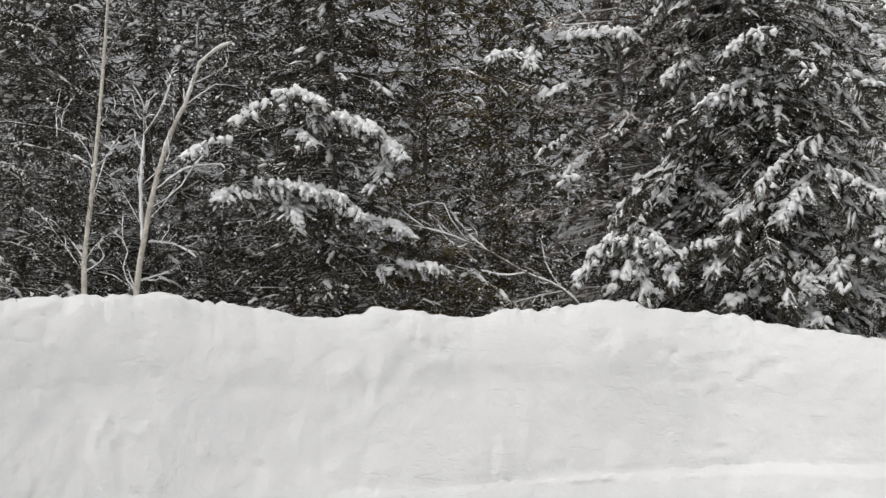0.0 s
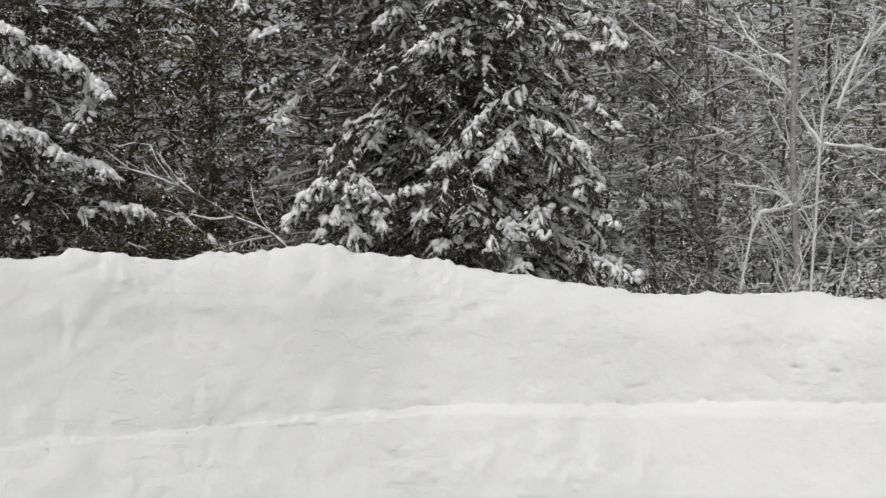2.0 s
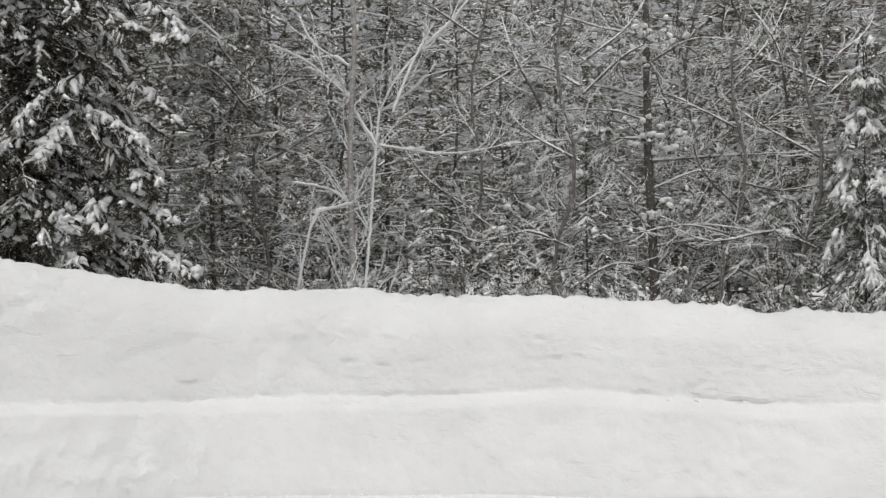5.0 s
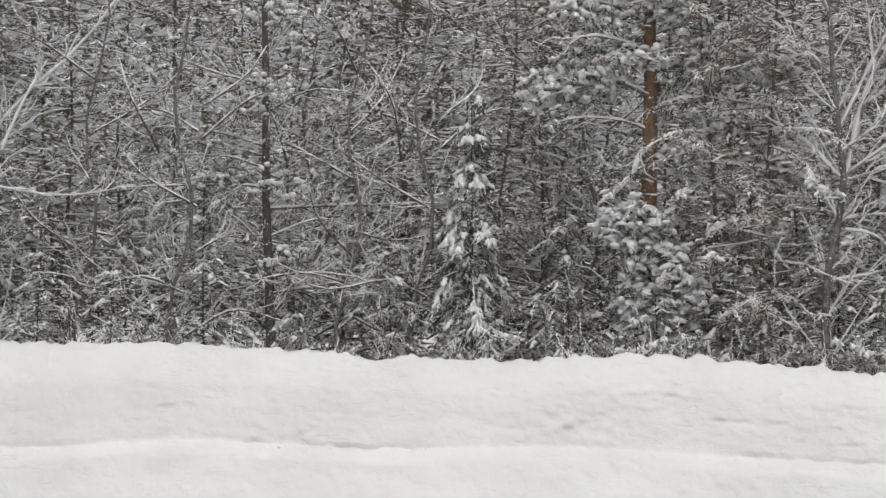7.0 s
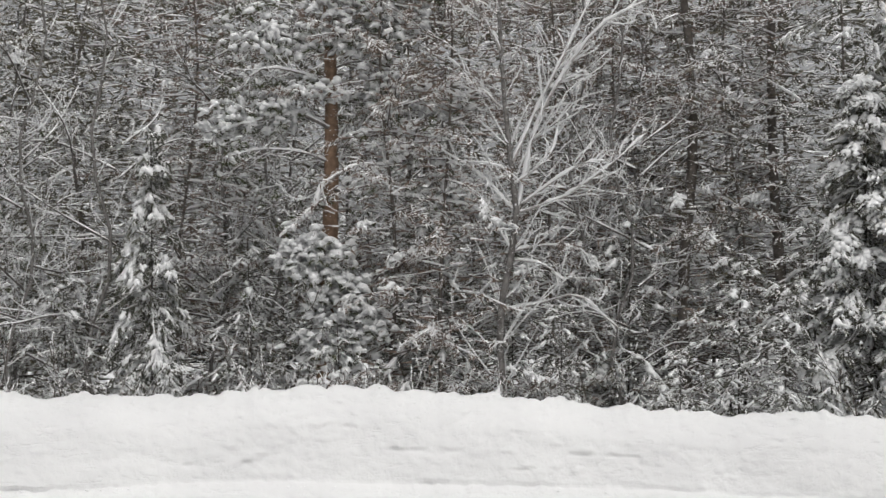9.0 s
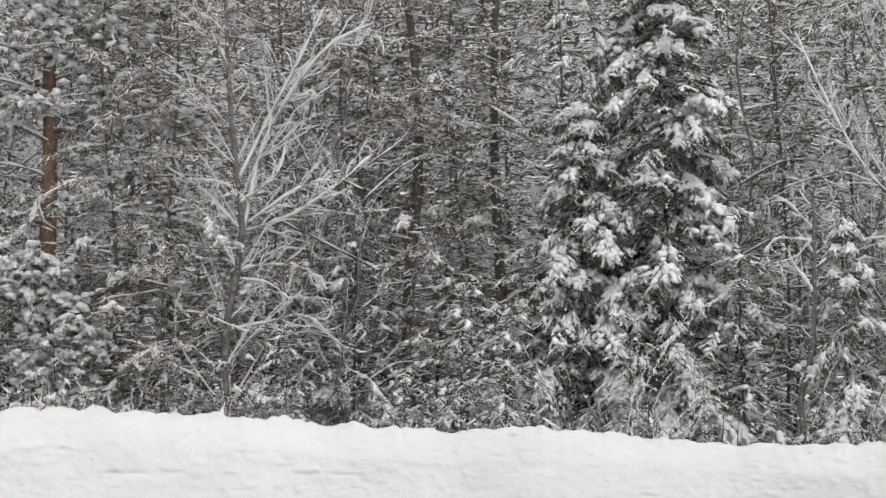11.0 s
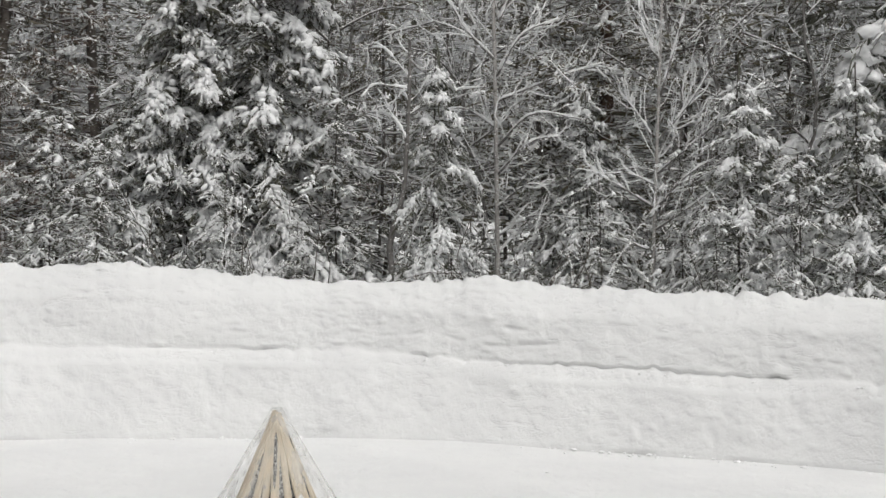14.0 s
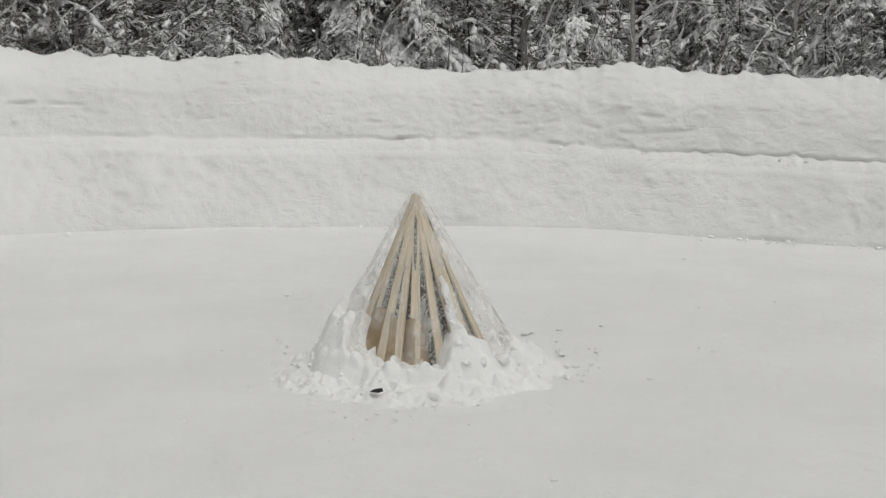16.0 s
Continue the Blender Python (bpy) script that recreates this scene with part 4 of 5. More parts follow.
stand(SNOWY, -5.2, 25, z=0.0, label="tall dark spruce with thick snow on a few long boughs")
stand(SPARSE, 6.0, 26, label="tall dark spruce with a bare trunk and few snowy boughs", z=0.0)
stand(BIG, 12.1, 24.5, z=0.0, label="large dark spruce with snow on its outer boughs")
stand(DARK, -15.5, 27.5, 250, label="tall dark spruce behind pale bare birches")
BROWN = (DARK[0], DARK[1].copy(), DARK[2])
BROWN[1].materials[0] = NEEDLES_BROWN
stand(BROWN, 1.8, 26.5, 60, 0.9, "tall brownish green spruce with hardly any snow")
stand(BROWN, -1.3, 26.2, 190, 1.0, "tall brownish green spruce with hardly any snow")
for az, d, turn in ((-9.6, 27.5, 310), (9.0, 28.5, 20), (-19.5, 26, 80), (-12.4, 29.5, 100), (-17.4, 29, 200), (-6.6, 29.5, 20)):
    stand(DARK, az, d, turn, 1.0, "tall dark spruce with little snow in the shade", "dark spruces")
stand(BOWED, 7.03, 22.0, z=0.0, label="young spruce bowed under snow behind the bank")
stand(SMALL, 45.8, 26.0, 30, 1.28, "small pointed spruce with snow-covered boughs", wide=0.66)
stand(CLOTTED, 74.7, 26, 0, 1.0, "shorter spruce with thick clotted snow on its boughs")
stand(LADEN, 78.0, 26.5, 0, 1.12, "tall spruce with thick snow on every bough")
stand(LAYERED, 84.9, 25.2, 100, 1.0, "slender spruce laden with snow between bare trees", wide=0.8)
stand(LAYERED, 91.0, 26.6, 210, 0.9, "young spruce with layered snowy boughs")
stand(LAYERED, 97.1, 24.6, 160, 0.92, "young spruce with layered snowy boughs")
stand(LAYERED, 101.5, 24.2, 250, 0.92, "young spruce with layered snowy boughs")
stand(LAYERED, 103.5, 28.5, 300, 2.6, "tall spruce with thick snow on every bough")
stand(DARK, 107, 27, 30, 0.9, "tall dark spruce beside young snowy ones")

# low young spruces and saplings along the foot of the trees
for az, d, sc in ((-18.5, 23, 0.6), (28.6, 27.5, 0.62), (35, 27, 0.9), (42.5, 26.5, 0.66), (49.7, 26.8, 0.8), (53.3, 25, 0.5), (55.4, 26.6, 0.5), (57.0, 26, 0.95), (60.4, 25.6, 0.74), (65.2, 27, 0.9), (69.6, 25.6, 0.7), (72.6, 26.2, 0.8), (76.4, 24.2, 0.5), (80.9, 25.6, 0.75), (88.6, 22, 0.27), (90.4, 27, 0.8), (94.8, 25, 0.6), (99.4, 23.8, 0.55), (104.5, 24, 0.7), (62.4, 24.6, 0.55), (67.2, 24.2, 0.4), (71.4, 24.4, 0.6), (79.3, 23.6, 0.36), (86.6, 23.2, 0.3), (91.6, 24.4, 0.5), (96.2, 23.8, 0.4), (31.4, 25.5, 0.55), (38.6, 24.8, 0.42), (46.6, 24.4, 0.36)):
    stand(YOUNG, az, d, az * 7, sc, "low young spruce dusted with snow at the forest edge", "young spruces", wide=1.1 + 0.5 * (az * 0.37 % 1))

BIRCH_A = [[(-0.19, 2.35), (-0.27, 4.96), (-0.2, 7.04), (-0.32, 8.58), (-0.3, 11.0)],
           [(-0.1, 0.5), (0.08, 2.46), (0.24, 4.96), (0.4, 6.05), (1.15, 7.02), (2.0, 7.87), (2.9, 9.2)],
           [(-0.25, 5.84), (-1.02, 6.5), (-1.79, 6.77)], [(-0.31, 6.49), (-1.02, 7.05), (-1.35, 7.71)], [(0.55, 5.61), (0.93, 6.59), (1.36, 7.45)],
           [(-0.19, 3.76), (-0.68, 4.09), (-1.45, 4.2)], [(0.3, 4.96), (1.69, 4.84), (3.06, 5.09)], [(-1.5, 0.4), (-1.01, 3.32), (-0.52, 3.71), (-0.19, 3.82)], [(0.24, 4.96), (-0.25, 5.73), (-0.69, 6.61)], [(-0.3, 8.0), (0.3, 9.3), (0.5, 10.5)]]
BIRCH_FAN = [[(0.06, 1.78), (0.03, 3.19), (0.33, 4.81), (0.27, 5.83), (0.14, 7.38), (0.06, 9.57), (0.1, 11.5)],
             [(0.33, 4.86), (0.69, 6.54), (1.26, 7.56), (1.88, 8.27), (2.69, 8.65)], [(0.41, 5.06), (1.22, 5.35), (1.94, 5.8), (2.75, 6.54)], [(0.26, 5.11), (-0.29, 5.74), (-1.1, 6.31)],
             [(0.25, 4.35), (0.81, 4.47), (1.51, 4.38), (1.75, 3.97)], [(0.08, 3.29), (0.79, 3.43), (1.4, 3.56), (1.89, 3.17), (2.38, 2.81)], [(0.22, 5.83), (0.79, 7.06), (1.27, 7.98), (1.9, 9.31)],
             [(0.08, 6.97), (-0.48, 7.49), (-0.88, 7.81)], [(0.3, 4.2), (0.8, 4.09), (1.2, 3.78)], [(0.26, 5.52), (0.93, 6.02), (1.15, 6.74)], [(0.46, 5.21), (1.43, 5.81), (2.04, 5.9)], [(0.1, 8.0), (-0.5, 9.0), (-0.7, 10.0)]]
SNAG = [[(0.1, 1.2), (0.05, 1.9), (0.28, 2.71), (0.35, 3.62), (0.4, 4.83), (0.4, 5.5)], [(0.4, 4.83), (-0.01, 5.34), (-0.31, 5.53)], [(0.35, 4.63), (-0.21, 4.68), (-0.46, 4.43)],
        [(0.38, 4.17), (1.1, 4.61), (1.8, 4.67)], [(0.3, 3.01), (0.5, 3.31), (0.7, 3.42)], [(0.35, 3.72), (0.1, 4.12), (-0.26, 4.28)], [(0.4, 5.14), (0.6, 5.04), (0.8, 5.09)], [(0.35, 4.68), (0.1, 4.33), (0.05, 4.02)]]
BIRCH_R = [[(0.09, 1.28), (0.05, 4.19), (0.0, 6.29), (-0.09, 9.06), (0.0, 11.5)], [(0.05, 5.24), (-0.57, 5.88), (-1.14, 7.05), (-1.77, 8.67)], [(0.11, 5.97), (0.52, 6.91), (0.99, 8.27)], [(0.1, 3.67), (0.72, 4.18), (1.63, 4.05)],
           [(0.09, 3.14), (0.71, 3.72), (1.53, 3.81)], [(0.1, 4.5), (1.13, 4.91), (2.09, 5.2)], [(0.06, 6.5), (0.32, 7.55), (0.43, 8.61)], [(0.07, 2.52), (0.61, 2.94), (1.01, 2.89)], [(0.08, 3.98), (-0.52, 4.4), (-1.04, 4.35)],
           [(0.05, 4.92), (0.52, 5.65), (1.24, 5.95)], [(0.09, 2.0), (0.71, 2.37), (1.62, 2.32)], [(0.0, 7.5), (-0.5, 8.5), (-0.6, 9.8)]]
BIRCH_E = [[(0.08, 1.16), (0.15, 3.79), (0.23, 6.75), (0.25, 8.0)], [(0.05, 3.8), (-0.32, 4.39), (-0.99, 5.1)], [(0.15, 3.7), (0.72, 4.37), (1.36, 5.43)], [(0.09, 2.52), (-0.53, 2.91), (-1.1, 3.21)], [(0.2, 4.48), (0.64, 6.04), (0.75, 7.03)],
           [(0.14, 3.11), (1.27, 4.07), (2.01, 4.73)], [(0.13, 2.13), (0.7, 2.52), (1.45, 3.1)], [(0.12, 2.91), (-0.33, 3.11), (-0.81, 3.11)], [(0.13, 1.74), (-0.44, 1.93), (-0.92, 2.13)], [(0.18, 5.07), (-0.12, 5.67), (-0.21, 6.37)], [(0.14, 2.52), (0.71, 3.11), (1.64, 3.68)]]
PINE_RED = [[(-0.19, 1.64), (-0.09, 4.56), (-0.05, 6.87), (-0.11, 9.86), (-0.1, 13.0)], [(-0.05, 5.77), (-0.25, 5.61), (-0.46, 5.08), (-0.98, 4.87)], [(0.0, 6.5), (0.47, 7.18), (0.88, 7.49)], [(-0.1, 6.77), (-0.68, 6.99), (-1.41, 6.83), (-2.35, 6.57)],
            [(0.0, 6.03), (0.67, 7.18)], [(-0.05, 5.61), (-0.67, 5.77), (-1.61, 5.61)], [(0.01, 5.61), (0.78, 5.5), (1.79, 5.38), (2.89, 5.16)], [(-0.15, 4.66), (-0.4, 4.35), (-0.56, 3.93)], [(-0.09, 4.14), (0.37, 3.51), (0.73, 2.89)],
            [(-0.05, 7.51), (0.78, 7.18), (1.79, 7.05)], [(-0.11, 7.62), (-0.78, 7.73), (-1.94, 7.53)], [(-0.11, 8.15), (-1.0, 8.59), (-1.84, 8.82)], [(-0.06, 8.36), (0.88, 8.55), (1.9, 8.2)]]
PINE_DARK = [[(-0.01, 2.17), (-0.15, 4.89), (-0.2, 7.3), (-0.3, 10.07), (-0.3, 14.0)], [(-0.17, 5.87), (-1.03, 6.12), (-2.21, 6.29)], [(-0.14, 5.43), (-0.92, 5.63), (-2.09, 5.7)], [(-0.13, 3.9), (-0.68, 4.44), (-1.22, 4.75)], [(-0.07, 3.36), (0.85, 3.43), (1.94, 3.28)],
             [(-0.15, 4.67), (1.26, 4.78), (3.22, 4.88)], [(-0.15, 5.1), (-1.12, 5.08), (-2.91, 4.97)], [(-0.06, 3.04), (1.29, 3.27), (2.81, 3.51)], [(-0.19, 7.08), (-1.17, 7.26), (-2.34, 7.59)], [(-0.18, 6.53), (0.68, 6.89), (1.67, 6.8)], [(-0.11, 4.12), (0.83, 4.47), (1.71, 4.37)], [(-0.12, 3.58), (-0.87, 3.46), (-2.35, 3.32)]]

drawn_tree("birch", -14.4, 24, "thin leaning birch with pale bark and few twigs", [[(-0.28, 3.05), (-0.29, 3.66), (-0.17, 4.89), (-0.06, 6.33), (0.04, 8.07), (0.15, 10.0)], [(0.04, 7.1), (0.26, 7.5), (0.54, 8.09)], [(-0.29, 3.66), (-0.56, 4.03), (-0.89, 4.36)], [(-0.24, 3.47), (0.03, 3.71), (-0.02, 3.95)]], 51, BIRCH_BARK, every=0.4, radius=0.055, snowy=0.3, levels=1, dense=0.3)
drawn_tree("birch", -12.4, 24, "forked thin birch with snow in its twigs", [[(-0.28, 3.0), (-0.18, 3.86), (-0.02, 4.82), (0.25, 5.79), (0.53, 6.38), (0.76, 7.07), (1.28, 7.42)], [(-0.18, 3.86), (-0.23, 4.91), (-0.18, 5.87), (-0.23, 6.64)], [(-0.17, 5.78), (0.06, 6.07), (0.24, 6.56)], [(-0.09, 3.96), (0.36, 3.94), (0.69, 3.73)], [(-0.24, 3.29), (0.27, 3.48)], [(-0.02, 4.82), (0.54, 5.22), (1.1, 5.32)]], 52, BIRCH_BARK, every=0.35, radius=0.06, fat=1.3, snowy=0.9, levels=1, dense=0.4)
drawn_tree("sapling", 3.95, 23.5, "thin leaning dead sapling lined with snow", [[(0.75, 2.2), (0.3, 2.95), (-0.02, 3.22), (-0.53, 3.44), (-1.19, 3.83), (-1.94, 4.12), (-2.5, 4.26)], [(-0.53, 3.44), (-0.9, 3.4), (-1.3, 3.5)], [(-1.19, 3.83), (-1.5, 4.1), (-1.8, 4.5)]], 61, SHADE_BARK, radius=0.03, every=0.3, levels=1, dense=0.3, fat=1.1)
drawn_tree("birch", 25.8, 27, "bare birch with two stems and snow-lined limbs", BIRCH_A, 53, FROST_BARK, radius=0.075, fat=1.5, dense=0.4, twig_width=0.0105, every=0.16, limb_mat=RIMED, twig_mat=RIMED)
drawn_tree("birch", 59.9, 25, "bare birch whose snowy limbs fan out from a fork", BIRCH_FAN, 54, FROST_STEM, radius=0.08, dense=0.85, fat=1.7, every=0.13, twig=0.42, twig_width=0.0105, limb_mat=FROST_BARK, twig_mat=RIMED)
drawn_tree("snag", 82.9, 25, "broken thin tree with bent snow-capped branches", SNAG, 55, FROST_STEM, radius=0.07, fat=1.8, every=0.25, levels=1, dense=0.6)
drawn_tree("birch", 87.2, 26, "tall bare birch with frosted upright twigs", BIRCH_R, 56, FROST_BARK, radius=0.055, fat=1.5, dense=0.85, every=0.11, twig_width=0.0105, limb_mat=FROST_STEM, twig_mat=RIMED)
drawn_tree("birch", 93.5, 25, "small bare birch with dense frosted twigs", BIRCH_E, 57, FROST_BARK, radius=0.045, every=0.11, fat=1.4, dense=0.95, twig_width=0.0105, limb_mat=FROST_STEM, twig_mat=RIMED)
drawn_tree("birch", 33.5, 28.5, "slender bare tree with snow-lined twigs", SNAG, 58, FROST_BARK, radius=0.05, every=0.16)
for k, h in enumerate(np.arange(6.1, 10.4, 0.36)):
    side = (-1, 1)[k % 2]
    PINE_RED.append([(-0.07, h), (side * 0.5, h + 0.16), (side * 1.3, h + 0.22 - 0.05 * (k % 3)), (side * (1.9 + 0.25 * (k % 4)), h - 0.08 * (k % 5))])
drawn_tree("pine", 53.2, 26, "pine with a reddish trunk and crooked snowy limbs", PINE_RED, 59, PINE_BARK, tuft_fat=1.3, radius=0.21, fat=1.5, every=0.14,
           tuft_share=0.5, twig=0.4, front=(1, 3, 6, 8), tufts=[(-0.2, -0.5, 7.35, 0.2, 30), (-0.1, -0.5, 8.4, 0.3, 60), (0.1, -0.5, 9.3, 0.4, 80), (-1.2, -0.3, 7.0, 0.3, 60), (-2.0, -0.3, 6.7, 0.25, 50), (1.0, -0.3, 7.45, 0.3, 60), (1.9, -0.3, 7.1, 0.3, 60), (-1.2, -0.3, 8.3, 0.35, 60), (1.2, -0.3, 8.7, 0.35, 60), (-0.5, -0.8, 4.45, 0.2, 44), (-0.1, -0.8, 4.3, 0.22, 54), (-0.75, -0.8, 4.1, 0.18, 30), (-0.35, -0.8, 3.95, 0.2, 36), (0.15, -0.8, 3.75, 0.2, 36), (0.5, -0.8, 3.25, 0.22, 40), (0.75, -0.8, 2.9, 0.16, 26), (-0.1, -0.6, 2.5, 0.35, 50), (-0.15, -0.6, 3.45, 0.22, 44), (-0.1, -0.6, 2.95, 0.24, 44), (0.6, -0.2, 5.6, 0.18, 30), (1.15, -0.2, 6.1, 0.22, 40), (1.9, -0.2, 5.6, 0.3, 50), (2.6, -0.2, 5.2, 0.25, 40)])
drawn_tree("pine", 37.7, 27, "pine with a dark trunk and long thin snowy branches", PINE_DARK, 60, DIM_STEM, radius=0.11, every=0.13, tuft_share=0.3, tufts=[(0, -0.3, 5.0, 0.3, 26), (-0.3, -0.35, 6.9, 0.4, 40), (-0.1, -0.3, 8.4, 0.4, 40), (0.1, -0.3, 3.6, 0.25, 16), (0, 0, 11.5, 1.0, 60)])

MID_A = spruce_meshes(21, 16, 2.3, laden=0.34, step=0.34, cnt=2, tiers=0.38, shape=0.45, low=0.03, needles=NEEDLES_FROST_HAZE, core=70, bark=SHADE_BARK, girth=0.5)
MID_B = spruce_meshes(22, 15, 2.0, laden=0.42, bare=0.2, step=0.34, cnt=2, tiers=0.38, shape=0.4, low=0.03, needles=NEEDLES_FROST_HAZE, core=90, droop=1.5, bark=SHADE_BARK, girth=0.5)
TANGLE = [drawn_tree("bare_tree", 63.6, 28.5, "crooked bare tree with snow-lined limbs among conifers", [[(0.0, 1.0), (0.35, 2.6), (-0.15, 4.4), (0.3, 6.4), (0.0, 8.4), (0.4, 10.5)]] + BIRCH_A[2:6] + [[(0.0, 3.0), (0.8, 3.3), (1.9, 3.1), (2.6, 3.4)], [(0.0, 2.2), (-0.9, 2.7), (-1.8, 2.5)], [(-0.2, 6.0), (0.8, 6.5), (1.9, 6.4)], [(-0.2, 4.6), (0.9, 5.2), (1.7, 5.9)]], 81, FROST_STEM, radius=0.05, limb_mat=DIM_STEM, twig_mat=TWIG, fat=1.0, dense=0.6, every=0.18, twig_width=0.012, group="bare trees", depth=0.5),
          drawn_tree("bare_tree", 48.7, 28, "crooked bare tree with snow-lined limbs among conifers", [[(0.0, 1.0), (-0.25, 2.6), (0.25, 4.3), (-0.1, 6.2), (0.4, 8.3), (0.1, 10.0)], [(0.1, 3.2), (-0.9, 3.4), (-2.2, 3.2)], [(0.1, 4.2), (1.2, 4.1), (2.5, 4.5)], [(0.05, 5.2), (-1.0, 5.9), (-1.9, 6.1)], [(0.0, 6.1), (0.9, 6.9), (1.6, 7.9)], [(0.1, 7.2), (-0.7, 7.9), (-1.5, 8.1)], [(0.1, 2.6), (0.9, 2.3), (1.8, 2.6)], [(0.1, 4.7), (0.9, 5.5), (2.0, 5.7)], [(0.1, 3.7), (-0.8, 4.4), (-1.2, 5.2)]], 82, FROST_STEM, radius=0.045, limb_mat=DIM_STEM, twig_mat=TWIG, fat=1.0, dense=0.6, every=0.18, twig_width=0.012, group="bare trees", depth=0.5)]
for k, (az, d, turn) in enumerate(((21.5, 29, 30), (30.3, 28, -35), (34.2, 26.2, 160), (40.8, 26.2, 20), (44.0, 26.4, 200), (56.4, 28, 10), (66, 27.8, 190), (69.3, 28.4, 30), (50.8, 28.8, 150), (89.6, 27.6, 0), (96.0, 27.6, 170), (99.6, 27, 20), (81.0, 28.2, 15), (58.0, 29, 170), (39.4, 28.4, 185), (86.4, 27.4, 190), (94.6, 27.4, 200), (63.0, 26.6, 20), (65.2, 26.6, 185))):
    x, y = polar(az, d)
    copy_thing(TANGLE[k % 2], pose(x, y, 0, 0, 0, turn - az))
THICK_A = conifer_meshes(71, 15, 0.045)
THICK_B = conifer_meshes(72, 16, 0.135, reach=2.0, count=60, needles=NEEDLES_DUSKY, bark=SHADE_BARK, streaks=0.6, fill=1000)
THICK_C = conifer_meshes(73, 14, 0.04, reach=2.6, bark=DIM_STEM, streaks=0.7)
BACK_A = conifer_meshes(75, 15, 0.045, count=40, fill=1000, fine=0.11)
BACK_C = conifer_meshes(76, 14, 0.04, reach=2.6, count=40, fill=1000, bark=DIM_STEM, streaks=0.7, fine=0.11)
THICK_D = conifer_meshes(74, 15, 0.045, reach=2.2, needles=RUSTY_NEEDLES, streaks=0.55, fill=1100)
for az, d, turn in ((55.4, 25.6, 0), (57.8, 25.4, 90), (69.6, 28, 300), (62.2, 27, 200), (64.9, 28, 20), (47.2, 28, 130)):
    stand(THICK_D, az, d, turn, 0.9, "conifer with withered brownish twigs under thin snow", "withered conifers", kind="conifer")
for az, d, turn in ((89.4, 28.2, 0), (95.6, 28.4, 230)):
    stand(THICK_A, az, d, turn, 1.1, "dense dark conifer behind bare birches", "dark conifers", kind="conifer", wide=1.2)
for az, d, turn in ((6.6, 25.2, 40), (8.6, 26, 160)):
    stand(THICK_D, az, d, turn, 0.95, "conifer with withered brownish twigs under thin snow", "withered conifers", kind="conifer")
stand(THICK_C, 16.2, 28, 60, 1.0, "crowded forest conifer dusted with snow on thin branches", "forest conifers", kind="conifer")
stand(conifer_meshes(77, 15, 0.17, count=46, fill=900, bark=BROWN_BARK), 91.6, 28.3, 200, 1.0, "conifer with a thick reddish brown trunk behind bare birches", kind="conifer")
# dark stems that show between the front trees
for k, (az, d) in enumerate(((67.65, 27.6), (71.3, 28.2), (82.8, 32), (91.4, 29), (20.5, 30), (29.5, 30.5), (43, 31), (49, 30.5), (56.8, 30), (63.5, 29), (99, 30), (40.5, 29))):
    stand(THICK_B if k < 2 else (THICK_A, THICK_C)[k % 2], az, d, k * 77, 1.0, "crowded forest conifer with a dark stem and thin snow-lined branches", "forest conifers", kind="conifer")
rng = np.random.default_rng(5)
az, k = 15.5, 0
while az < 112:
    stand((BACK_A, BACK_C, MID_A, THICK_D, BACK_C, MID_B)[k % 6], az, rng.uniform(29.5, 34.5), rng.uniform(0, 360), rng.uniform(0.95, 1.15), "crowded forest conifer dusted with snow on thin branches", "forest conifers", 0.3, kind="conifer")
    az, k = az + rng.uniform(2.0, 2.9), k + 1
for d, step in ((39, 6.0),):
    az = -28.0
    while az < 26:
        stand(FAR_DARK if az < 13 else FAR_PALE, az + rng.uniform(-0.8, 0.8), d + rng.uniform(-3, 3), rng.uniform(0, 360), rng.uniform(0.95, 1.2), "tall snow-dusted spruce deep in the forest", "forest spruces", 0.6)
        az += step * rng.uniform(0.8, 1.2)
az = -27.0
while az < 12:
    stand(FAR_DARK, az, 31.5 + rng.uniform(-1, 1.5), rng.uniform(0, 360), 1.0, "tall dark spruce deep in the forest", "forest spruces", 0.5)
    az += rng.uniform(4.2, 6)


def far_woods():
    """The forest's depth beyond the trees that can be told apart."""
    rng = np.random.default_rng(31)
    # The right part takes paler needles, haze over distance painted as colour.
    for material, a0, a1, n in ((NEEDLES_DARK, -34, 15, 18500), (NEEDLES, 15, 120, 43500)):
        soup = Soup()
        az, d = np.radians(rng.uniform(a0, a1, n)), rng.uniform(47, 58, n)
        p = np.stack([0.3 + d * np.sin(az), d * np.cos(az), rng.uniform(0, 1, n) ** 1.15 * 24], axis=1)
        w = unit(rng.normal(0, 1, (n, 3)) * [1, 1, 0.25] - UP * 0.25)
        blades(soup, p, p + w * rng.uniform(0.45, 0.9, (n, 1)), rng.uniform(0.14, 0.3, n))
        ob = new("far_woods", soup.mesh("far_woods", material, False))
        tagged(ob, "dim mass of snow-dusted conifers deep in the forest", "forest", kind="stuff")


far_woods()

